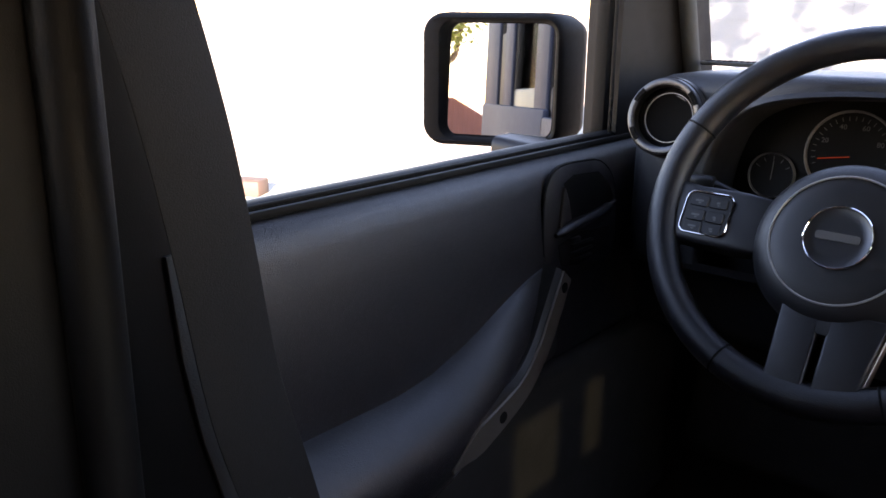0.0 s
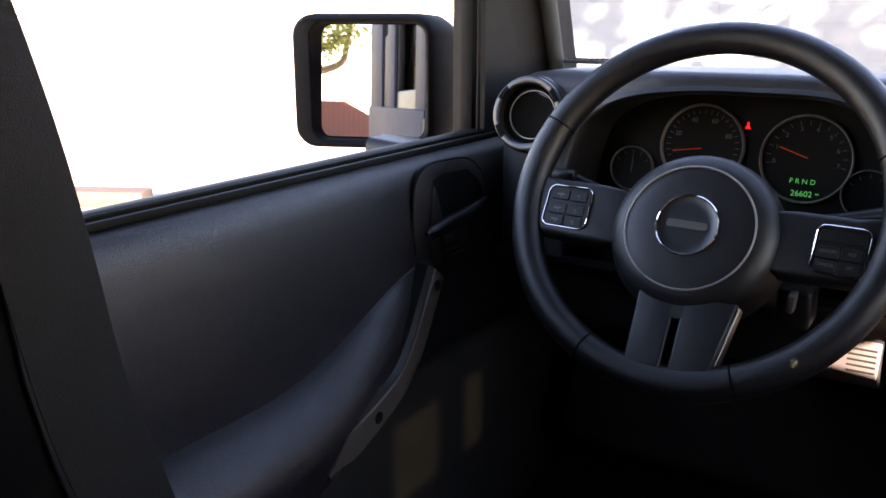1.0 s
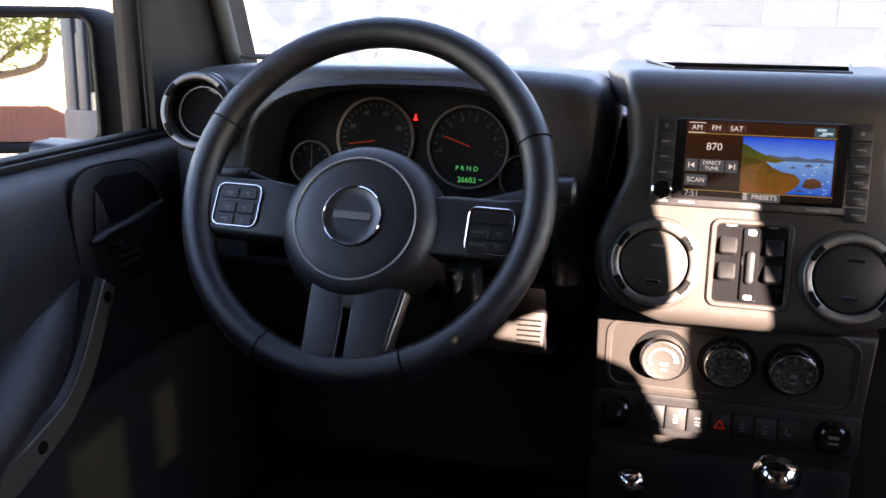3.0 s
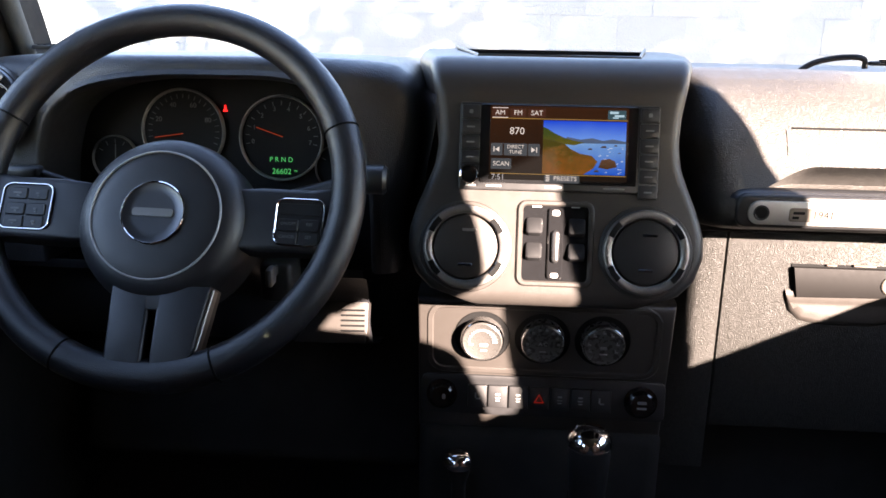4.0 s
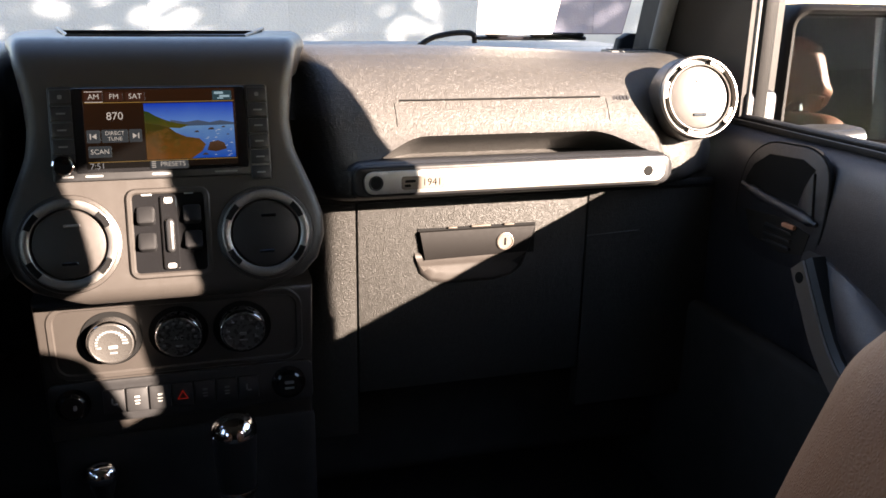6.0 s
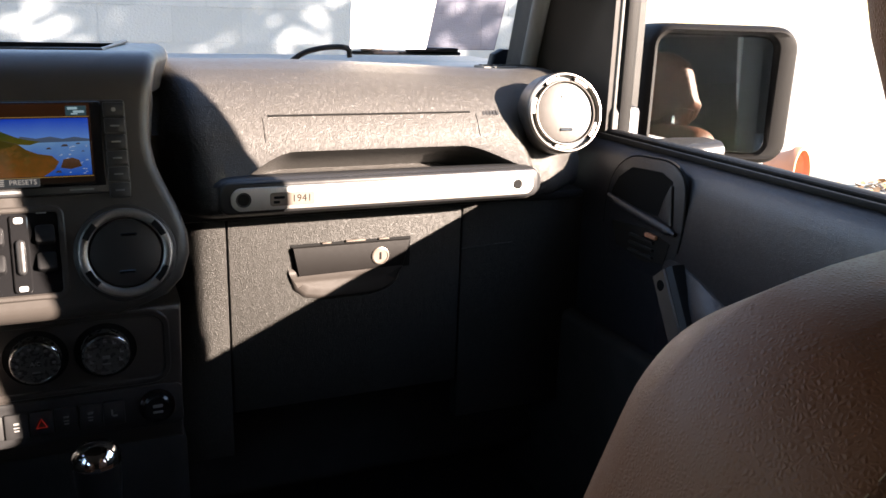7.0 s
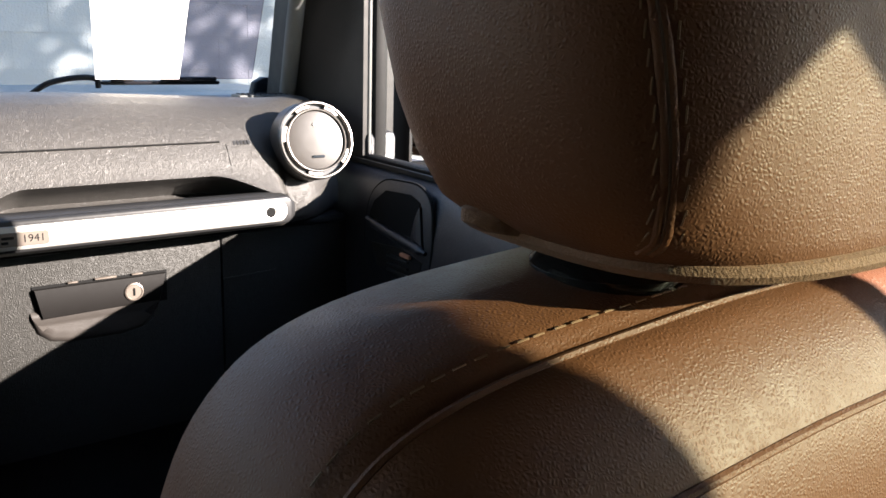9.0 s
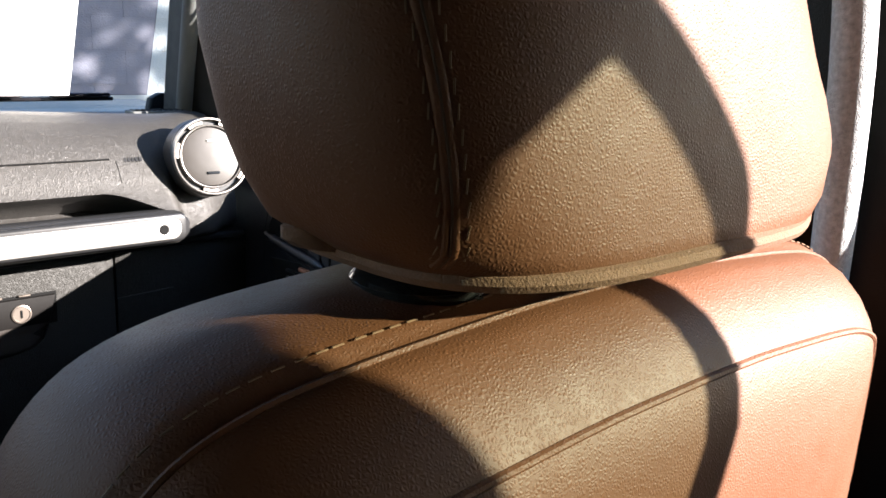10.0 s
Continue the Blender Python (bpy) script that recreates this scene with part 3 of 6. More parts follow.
# ---- doors ----
def door(sx, name, label):
    yp = 0.25 if sx > 0 else 0.232
    d = thing(name, (sx * 0.76, -0.1, 0.6), label, "car door", kind="structure")
    prof = [(0.80, 1.205), (0.752, 1.205), (0.742, 1.203), (0.731, 1.197), (0.723, 1.186), (0.718, 1.168), (0.714, 1.13), (0.712, 1.08), (0.712, 1.03), (0.714, 1.0), (0.716, 0.97), (0.72, 0.85), (0.725, 0.64), (0.80, 0.62)]
    dz = -0.007 if sx > 0 else 0.0
    prof = [(x, z + dz if z > 1.15 else z) for x, z in prof]
    part("panel", loft([[Vector((x, y, z)) for x, z in prof] for y in (-0.475, -0.3, -0.1, 0.1, 0.4)]), SOFT, d, "dark vinyl inner door panel", sx=sx)
    part("window_seal", join(box((0.757, -0.04, 1.2085 + dz), (0.018, 0.88, 0.012), 0.004), box((0.7405, -0.04, 1.2055 + dz), (0.006, 0.88, 0.008), 0.002)), RUBBER, d, sx=sx)
    part("window_channel", box((0.7485, -0.04, 1.211 + dz), (0.003, 0.88, 0.004), 0.001), RUBBER, d, sx=sx)
    part("window_post", join(box((0.770, yp, 1.45), (0.022, 0.026, 0.50), 0.006), box((0.765, -0.49, 1.45), (0.035, 0.03, 0.50), 0.008)), RUBBER, d, sx=sx)
    # passenger's edge is coloured pale as a sunlit highlight; driver's stays rubber
    part("post_edge", box((0.749, yp - 0.013, 1.445), (0.005, 0.005, 0.47), 0.002), FOAM if sx > 0 else RUBBER, d, sx=sx)
    g = part("pane", box((0.775, (yp - 0.48) / 2, 1.45), (0.004, yp + 0.48, 0.49), 0), GLASS, d, sx=sx)
    g.visible_shadow = False
    # inner latch: raised bezel, cup and pull lever
    pl = Plane((0.7135, 0, 0), (0, -1, 0), (0, 0, 1))
    out = [(-0.185, 1.10), (-0.182, 1.07), (-0.165, 1.052), (-0.10, 1.045), (-0.06, 1.05), (-0.022, 1.07), (-0.012, 1.10), (-0.010, 1.15), (-0.018, 1.180), (-0.042, 1.193), (-0.09, 1.193), (-0.135, 1.188), (-0.168, 1.165), (-0.182, 1.13)]
    if sx > 0:
        out = [(a if a < -0.05 else a - 0.014, b) for a, b in out]
    dense = [(p.x, p.y) for p in (lambda q: q[:-1])(smooth_path([(a, b, 0) for a, b in out + out[:1]], 3))]
    latch = part("latch_bezel", slab(pl, dense, -0.004, 0.0022, 0.0018, 2), SOFT, d, "dark vinyl latch bezel", sx=sx)
    part("groove", ring_frame(pl, inset(dense, -0.002), 0.0026, -0.003, 0.0012, 0.0004), DARKHOLE, latch, sx=sx)
    void = [(-0.172, 1.128), (-0.066, 1.124), (-0.056, 1.150), (-0.048, 1.172), (-0.070, 1.180), (-0.130, 1.176), (-0.158, 1.158), (-0.170, 1.140)]
    # dark plate laid on the bezel for the shade in the cup
    part("recess", slab(pl, list(void), 0.001, 0.0030, 0.0004, 1), DARKHOLE, latch, sx=sx)
    flap = [(-0.066, 1.126), (-0.040, 1.118), (-0.046, 1.168), (-0.058, 1.150)]
    part("flap", slab(pl, flap, 0.0, 0.0060, 0.002, 2), SOFT, latch, sx=sx)
    lever = [(-0.030, 1.111), (-0.06, 1.115), (-0.10, 1.119), (-0.14, 1.124), (-0.172, 1.130)]
    part("lever", tube(smooth_path([pl.at(a, b, 0.006) for a, b in lever], 5), [0.003] * 2 + [0.0066] * 16 + [0.004] * 3, 10), SOFT, latch, "dark release lever", sx=sx)
    low = [(-0.165, 1.098), (-0.150, 1.068), (-0.09, 1.060), (-0.05, 1.068), (-0.042, 1.096), (-0.09, 1.104)]
    part("switch_well", slab(pl, low, 0.001, 0.0030, 0.0004, 1), TRIM, latch, sx=sx)
    for z in (1.090, 1.080, 1.070):
        part("switch_rib", box((0.7085, 0.095, z), (0.005, 0.05, 0.004), 0.0015), BLACK, latch, sx=sx)
    part("lock_tab", box((0.7075, 0.075, 1.098), (0.006, 0.022, 0.006), 0.002), CLAY if sx > 0 else BLACK, latch, "red lock tab" if sx > 0 else "", sx=sx)
    # armrest shelf and curved pull with a silver strip
    rings = []
    for y, w in ((-0.47, 0.05), (-0.40, 0.055), (-0.30, 0.055), (-0.24, 0.053), (-0.19, 0.049), (-0.14, 0.043), (-0.10, 0.036), (-0.06, 0.028), (-0.02, 0.019), (0.02, 0.009), (0.05, 0.002)):
        up = 0.085 * ease(y, -0.24, 0.05)
        rings.append([Vector((x, y, z + up)) for x, z in ((0.722, 0.998), (0.712 - w * 0.15, 0.994), (0.712 - w * 0.45, 0.984), (0.712 - w * 0.8, 0.968), (0.712 - w, 0.945), (0.712 - w * 0.85, 0.905), (0.712 - w * 0.4, 0.87), (0.722, 0.85))])
    part("armrest", loft(rings), SOFT, d, "moulded door armrest", sx=sx)
    mid = smooth_path([(0.690, 0.028, 1.066), (0.684, 0.000, 1.034), (0.677, -0.038, 0.992), (0.672, -0.076, 0.964), (0.669, -0.118, 0.948), (0.667, -0.165, 0.934), (0.669, -0.210, 0.914)], 5)
    k = len(mid)
    rings_g, rings_s = [], []
    for i, p in enumerate(mid):
        tng = (mid[min(i + 1, k - 1)] - mid[max(i - 1, 0)]).normalized()
        acr = tng.cross(Vector((1, 0, 0))).normalized()
        u = i / (k - 1)
        hw = 0.0125 + 0.007 * max(0, (u - 0.45)) / 0.55
        if u > 0.85:
            hw *= max(0.15, (1 - u) / 0.15)
        hw = max(hw, 0.003)
        gw = hw + 0.007
        rings_g.append([p + acr * a * gw + Vector((h, 0, 0)) for a, h in ((-1, 0.05), (-1, 0.004), (-0.7, -0.001), (0.7, -0.001), (1, 0.004), (1, 0.05))])
        rings_s.append([p + acr * a * hw + Vector((h, 0, 0)) for a, h in ((-1, 0.002), (-0.9, -0.0035), (0.9, -0.0035), (1, 0.002))])
    pull = part("pull_handle", loft(rings_g), BLACK, d, "black curved pull handle", sx=sx)
    part("strip", loft(rings_s), STRIP, pull, "brushed silver strip", sx=sx)
    for q in (mid[2], mid[21]):
        m = Matrix.Translation(q + Vector((-0.0038, 0, 0))) @ Euler((0, radians(-90), 0)).to_matrix().to_4x4()
        part("screw_hole", lathe([(0.007, 0.0), (0.0065, 0.0006), (0.0, 0.0008)], m, 18), DARKHOLE, pull, sx=sx)
    part("lower_trim", box((0.706, -0.02, 0.785), (0.03, 0.80, 0.32), 0.012, 3), SUNK, d, sx=sx)


def side_mirror(sx, turn, tilt, c):
    c = Vector(c)
    t = thing("side_mirror", (sx * 0.83, 0.36, 1.19), "black door mirror with its glass set in a deep housing", "mirror", "door mirrors")
    a = radians(24)
    u = Vector((math.cos(a), -math.sin(a), 0))
    pl = Plane(c, u, (0, 0, 1))
    o = rounded(0.238, 0.218, 0.036, 6)
    q = rounded(0.188, 0.188, 0.022, 6, -0.0095, 0.0)
    rings = [[pl.at(*p, h) for p in inset(q, k)] for h, k in ((-0.05, 0.001), (-0.004, 0.0), (0.003, -0.004))]
    for h, k in ((0.006, 0.009), (0.004, 0.005), (-0.004, 0.001), (-0.02, 0.0), (-0.06, 0.002), (-0.09, 0.012), (-0.11, 0.03), (-0.118, 0.055)):
        rings.append([pl.at(*p, max(h, 0.0)) + Vector((0, -min(h, 0.0), 0)) for p in inset(o, k)])
    part("housing", loft(rings, caps=(False, True)), SHELL, t, sx=sx)
    part("arm", loft([[Vector((x, 0.33 + p, 1.150 + q)) for p, q in rounded(0.09, h, 0.015, 4)] for x, h in ((0.80, 0.05), (0.86, 0.045), (0.93, 0.04), (1.0, 0.05))]), BLACK, t, sx=sx)
    part("backing", slab(pl, inset(o, 0.02), -0.055, -0.05, 0.001, 1), DARKHOLE, t, sx=sx)
    b, e = radians(turn), radians(tilt)
    gn = Vector((-math.sin(b) * math.cos(e), -math.cos(b) * math.cos(e), math.sin(e)))
    gu = Vector((math.cos(b), -math.sin(b), 0))
    gp = Plane(pl.at(-0.0095, 0.0, -0.020), gu, gn.cross(gu))
    part("mirror_glass", slab(gp, rounded(0.185, 0.184, 0.020, 5), -0.002, 0.001, 0.0006, 1), MIRROR, t, "mirror glass", sx=sx)


def seat_belt(sx, path, width, label):
    t = thing("seat_belt", (sx * 0.70, -0.56, 0.62), label, "seat belt", "seat belts")
    pts = smooth_path(path, 8)
    rings = []
    for i, p in enumerate(pts):
        d = (pts[min(i + 1, len(pts) - 1)] - pts[max(i - 1, 0)]).normalized()
        s = Vector((0.30, 1, 0))
        s = (s - d * s.dot(d)).normalized()
        n = d.cross(s).normalized()
        rings.append([p + s * a * width / 2 + n * h for a, h in ((-1, -0.0004), (-0.96, -0.0009), (0.96, -0.0009), (1, -0.0004), (1, 0.0004), (0.96, 0.0009), (-0.96, 0.0009), (-1, 0.0004))])
    part("webbing", loft(rings), WEB, t, sx=sx)
    top = Vector(path[0])
    loop = [top + Vector((0.006, 0.026 * math.cos(a), 0.03 + 0.03 * math.sin(a))) for a in [2 * math.pi * i / 24 for i in range(24)]]
    part("guide_loop", tube(loop, 0.005, 8, closed=True), BLACK, t, "black plastic belt guide", sx=sx)
    low = Vector(path[-2])
    m = Matrix.Translation(low) @ Euler((0, radians(-90), 0)).to_matrix().to_4x4()
    part("stop_button", lathe([(0.0, 0.004), (0.006, 0.0035), (0.0085, 0.001), (0.0085, -0.001)], m, 16), FOAM, t, sx=sx)

# ---- dashboard ----
def dash_right(x):
    """Section of the passenger's side of the dashboard."""
    arch = ease(x, 0.190, 0.285) * (1 - ease(x, 0.490, 0.600))
    fade = ease(x, 0.13, 0.195) * (1 - ease(x, 0.575, 0.60))
    end = ease(x, 0.60, 0.70)
    drop = 0.010 * ease(x, 0.45, 0.70)
    fall = 0.0135 * ease(x, 0.26, 0.72) - drop
    top = [(0.47, 1.279), (0.43, 1.2855), (0.38, 1.2920), (0.34, 1.2960), (0.31, 1.2975), (0.284, 1.2955), (0.260, 1.2880), (0.236, 1.2735), (0.214, 1.2515), (0.198, 1.230), (0.190, 1.216), (0.185, 1.205)]
    pts = [(y, z - drop - fall * ease(z, 1.235, 1.29)) for y, z in top]
    # the scoop over the handle: its upper edge is an arch
    zt = 1.171 + 0.0315 * arch
    yf = 0.185 - (1.205 - zt) * 0.80
    for g, q in ((0.0, 0.0), (0.10, 0.07), (0.34, 0.22), (0.72, 0.46), (1.0, 0.78), (0.85, 0.95), (0.35, 1.0)):
        pts.append((yf + (0.245 - yf) * g * arch, zt - (zt - 1.162) * q))
    pts += [(0.151, 1.172), (0.1475, 1.165), (0.1475, 1.150), (0.152, 1.141), (0.165, 1.135), (0.20, 1.129), (0.242, 1.124)]
    out = []
    for y, z in pts:
        yy = y
        if z < 1.215:
            yy = y + (1 - fade) * max(0.0, 0.205 - y) * 0.75
        if end > 0:
            yy += 0.05 * end * end
        if x < 0.19:
            yy += 0.055 * (1 - ease(x, 0.140, 0.190)) ** 2 * ease(1.305 - z, 0.0, 0.04)
        out.append((yy, z))
    return out


CLUSTER = [(-0.606, 1.06), (-0.605, 1.15), (-0.598, 1.205), (-0.578, 1.248), (-0.53, 1.276), (-0.455, 1.288), (-0.375, 1.290), (-0.30, 1.288), (-0.25, 1.270), (-0.215, 1.23), (-0.202, 1.18), (-0.198, 1.12), (-0.197, 1.06)]


def driver_dash():
    """The driver's side: a padded face with an arched opening for the instruments, rolled back into the top."""
    a = [(p.x, p.y) for p in smooth_path([(x, z, 0) for x, z in CLUSTER], 4)]
    edge = smooth_path([(-0.705, 1.06, 0), (-0.705, 1.15, 0), (-0.704, 1.215, 0), (-0.70, 1.262, 0), (-0.672, 1.293, 0), (-0.60, 1.302, 0), (-0.50, 1.305, 0), (-0.40, 1.306, 0), (-0.30, 1.306, 0), (-0.225, 1.304, 0), (-0.180, 1.299, 0), (-0.160, 1.286, 0), (-0.152, 1.262, 0), (-0.152, 1.225, 0), (-0.158, 1.185, 0), (-0.168, 1.13, 0), (-0.174, 1.06, 0)], 12)
    ctr = Vector((-0.40, 1.10))
    def bearing(p):
        return math.atan2(p[1] - ctr.y, -(p[0] - ctr.x))
    outer = []
    for p in a:
        b = bearing(p)
        outer.append(min(((q.x, q.y) for q in edge), key=lambda q: abs(bearing(q) - b)))
    outer[0], outer[-1] = (-0.705, 1.06), (-0.174, 1.06)
    arch = lambda y, f: [Vector((ctr.x + (x - ctr.x) * f, y, 1.12 + (z - 1.12) * f)) for x, z in a]
    rings = [arch(0.272, 0.92), arch(0.20, 0.945), arch(0.188, 0.962), arch(0.1855, 0.980), arch(0.1875, 0.994)]
    inner = [Vector(p) for p in a]
    out2 = [Vector(p) for p in outer]
    rad = [min(0.034, 0.92 * (o - i).length) for i, o in zip(inner, out2)]
    rim = [o + (i - o).normalized() * r for i, o, r in zip(inner, out2, rad)]
    for f in (0.35, 0.7, 1.0):
        rings.append([Vector((p.x, 0.188 + 0.002 * f, p.y)) for p in (i.lerp(q, f) for i, q in zip(inner, rim))])
    for j in range(1, 7):
        w = radians(15 * j)
        rings.append([Vector((p.x, 0.190 + r * 0.95 * (1 - math.cos(w)), p.y)) for p, r in ((q.lerp(o, math.sin(w)), r) for q, o, r in zip(rim, out2, rad))])
    for y, d in ((0.26, 0.0), (0.32, 0.001), (0.38, 0.004), (0.43, 0.010), (0.47, 0.020)):
        rings.append([Vector((o.x, y, o.y - d * ease(o.y, 1.22, 1.30))) for o in out2])
    return loft(rings, closed=False, caps=(False, False))


def knee(x):
    """Section of the panel under the instruments."""
    return [(0.190, 1.064), (0.194, 1.052), (0.215, 1.044), (0.232, 1.02), (0.242, 0.975), (0.265, 0.94), (0.32, 0.918), (0.42, 0.90)]


def dashboard():
    d = thing("dashboard", (0, 0.35, 1.0), "dark grained plastic dashboard with a padded top", "dashboard")
    xs = [0.125 + 0.575 * i / 92 for i in range(93)]
    part("upper_panel", loft([[Vector((x, y, z)) for y, z in dash_right(x)] for x in xs], closed=False, caps=(False, False)), DASH, d, "grained dash panel on the passenger's side", sharp=60)
    part("upper_panel", driver_dash(), HOODM, d, "dark padded dash on the driver's side, arched over the dials", sharp=70)
    part("knee_panel", loft([[Vector((x, y, z)) for y, z in knee(x)] for x in (-0.705, -0.50, -0.30, -0.217)], closed=False, caps=(False, False)), HOODM, d, "dark panel under the instruments")
    # airbag lid seam and embossed word
    def face(x, z):
        q = dash_right(x)[:12]
        for (y0, z0), (y1, z1) in zip(q, q[1:]):
            if z1 <= z <= z0:
                return y0 + (y1 - y0) * (z0 - z) / (z0 - z1)
        return 0.2
    part("airbag_seam", tube([(x, face(x, 1.2405) - 0.0002, 1.2405) for x in [0.258 + 0.254 * i / 24 for i in range(25)]], 0.0014, 6), DARKHOLE, d)
    for x in (0.252, 0.520):
        part("airbag_edge", tube([(x, face(x, z) - 0.0002, z) for z in (1.238, 1.232, 1.226, 1.22, 1.213)], 0.0009, 6), DASH, d)
    pl = Plane((0.541, face(0.541, 1.2385), 1.2385), (1, 0, 0), (0, 0.75, 1))
    part("emboss", join(*[bar(pl, -0.0095 + 0.0048 * i, 0, 0.0036, 0.0065, 0.0002, 0.0006) for i in range(5)]), BLACK, d)
    # glove box and the panels beside it
    pl = Plane((0, 0.240, 0), (1, 0, 0), (0, 0, 1))
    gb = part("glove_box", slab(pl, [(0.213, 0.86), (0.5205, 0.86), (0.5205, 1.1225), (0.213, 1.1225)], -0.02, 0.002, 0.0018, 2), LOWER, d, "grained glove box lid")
    scoop = [(0.285, 1.045), (0.290, 1.018), (0.305, 1.006), (0.33, 1.001), (0.39, 1.001), (0.415, 1.006), (0.430, 1.018), (0.437, 1.045)]
    part("scoop", loft([[pl.at(x, z, h) for x, z in q] for q, h in ((scoop, 0.0022), (inset(scoop, 0.003), 0.0050), (inset(scoop, 0.007), 0.0060), (inset(scoop, 0.016), 0.0040))], caps=(False, True)), STACK, gb, "smooth finger scoop")
    hand = [(0.297, 1.036), (0.436, 1.0385), (0.4445, 1.0735), (0.2905, 1.0735)]
    part("latch", slab(pl, hand, 0.0, 0.0085, 0.002, 2), SHELL, gb, "dark grey latch paddle")
    part("latch_gap", slab(pl, [(0.2935, 1.034), (0.4465, 1.036), (0.4475, 1.0765), (0.2885, 1.0765)], 0.0, 0.0035, 0.0006, 1), DARKHOLE, gb)
    part("catch", join(box((0.334, 0.2355, 1.0765), (0.012, 0.004, 0.002), 0.0006, 1), box((0.372, 0.2355, 1.0768), (0.026, 0.004, 0.0024), 0.0006, 1), box((0.41, 0.2355, 1.0765), (0.014, 0.004, 0.002), 0.0006, 1)), STRIP, gb)
    m = pl.matrix(0.404, 1.055, 0.0085)
    lock = part("lock", lathe([(0.0115, -0.002), (0.0115, 0.0015), (0.0100, 0.0022), (0.0090, 0.0012), (0.0, 0.0012)], m, 28), STRIP, gb, "metal key lock")
    part("keyhole", slab(pl, rounded(0.0024, 0.010, 0.001, 2, 0.404, 1.055), 0.009, 0.0106, 0.0003, 1), DARKHOLE, lock)
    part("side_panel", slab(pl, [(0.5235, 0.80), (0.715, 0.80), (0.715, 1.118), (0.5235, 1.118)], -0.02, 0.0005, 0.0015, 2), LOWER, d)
    part("panel_step", tube([(0.5235, 0.2385, 1.052), (0.60, 0.2385, 1.055)], 0.0012, 6), BLACK, d)
    flank = []
    for z, a in ((1.12, 0.0), (1.105, 0.004), (1.07, 0.004), (1.0, 0.0), (0.95, -0.012), (0.92, -0.02), (0.88, -0.028), (0.80, -0.03)):
        flank.append([Vector((0.14 + a, 0.30, z)), Vector((0.155 + a, 0.262, z)), Vector((0.170 + a, 0.246, z)), Vector((0.188 + a * 0.6, 0.2395, z)), Vector((0.2105, 0.2385, z)), Vector((0.2112, 0.26, z))])
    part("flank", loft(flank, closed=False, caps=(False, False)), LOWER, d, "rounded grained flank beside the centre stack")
    part("lower_panel", box((0.42, 0.36, 0.78), (0.60, 0.06, 0.2), 0.02, 3, (-18, 0, 0)), SUNK, d)
    part("lower_panel", box((-0.40, 0.36, 0.82), (0.50, 0.06, 0.2), 0.02, 3, (-18, 0, 0)), SUNK, d)
    part("underside", box((0.40, 0.30, 1.119), (0.62, 0.13, 0.012), 0.004), BLACK, d)
    # grab handle
    pl = Plane((0, 0.1462, 0), (1, 0, 0), (0, 0, 1))
    grab = part("grab_handle", slab(pl, rounded(0.392, 0.036, 0.012, 5, 0.387, 1.1595), -0.012, 0.0015, 0.004, 3), BLACK, d, "black grab handle")
    sect = [(0.175, 1.140), (0.1500, 1.1405), (0.1470, 1.1430), (0.1462, 1.1500), (0.1462, 1.1690), (0.1490, 1.1755), (0.1560, 1.1795), (0.1660, 1.1810), (0.1800, 1.1790), (0.2000, 1.1650)]
    rings = []
    for x, s in ((0.186, 0.55), (0.190, 0.78), (0.198, 0.93), (0.212, 1.0), (0.30, 1.0), (0.40, 0.99), (0.50, 0.97), (0.560, 0.95), (0.574, 0.9), (0.583, 0.75), (0.588, 0.5)):
        rings.append([Vector((x, y + (1 - s) * 0.012, 1.158 + (z - 1.158) * s)) for y, z in sect])
    part("housing", loft(rings, closed=False, caps=(False, False)), BLACK, grab, "smooth black handle surround", sharp=70)
    plate = part("plate", slab(pl, rounded(0.370, 0.0255, 0.0115, 5, 0.388, 1.159), 0.0, 0.0045, 0.0014, 2), SILVER, grab, "brushed silver handle plate")
    for x in (0.2165, 0.550):
        m = pl.matrix(x, 1.159, 0.0046)
        part("screw", lathe([(0.0088, -0.001), (0.0082, 0.0004), (0.0068, 0.0004), (0.0060, -0.0002), (0.0, -0.0002)], m, 22), BLACK if x < 0.4 else BEZEL, plate)
        part("screw_socket", lathe([(0.0066, 0.0), (0.0058, 0.0007), (0.0, 0.0007)], m, 16), DARKHOLE, plate)
    part("badge", slab(pl, rounded(0.050, 0.0150, 0.003, 3, 0.270, 1.158), 0.004, 0.0052, 0.0005, 1), STRIP, plate, "dark metal badge")
    words("badge_text", "1941", pl, 0.280, 1.158, 0.0052, 0.0115, DARKHOLE, plate)
    part("badge_mark", join(bar(pl, 0.255, 1.160, 0.012, 0.003, 0.0052), bar(pl, 0.252, 1.155, 0.007, 0.003, 0.0052)), DARKHOLE, plate)
    for x in (-0.655, 0.655):
        dm = part("demister_grille", box((x, 0.395, 1.302 if x < 0 else 1.2815), (0.085, 0.035, 0.006), 0.002), FOAM, d, "slotted demister grille")
        for i in range(9):
            part("slot", box((x - 0.034 + 0.0085 * i, 0.395, 1.3055 if x < 0 else 1.285), (0.0035, 0.028, 0.001), 0), DARKHOLE, dm)
    # lit slotted panel under the column
    pl = Plane((-0.251, 0.230, 0.985), (1, 0, 0.02), (0, 0.22, 1))
    gr = part("footwell_panel", slab(pl, [(-0.060, -0.030), (0.032, -0.030), (0.034, 0.048), (-0.010, 0.040)], -0.02, 0.0, 0.003, 2), STACK, d, "small slotted plastic panel")
    for i in range(5):
        part("slot", bar(pl, 0.014, -0.014 + 0.0065 * i, 0.030, 0.0025, 0.0006), DARKHOLE, gr)


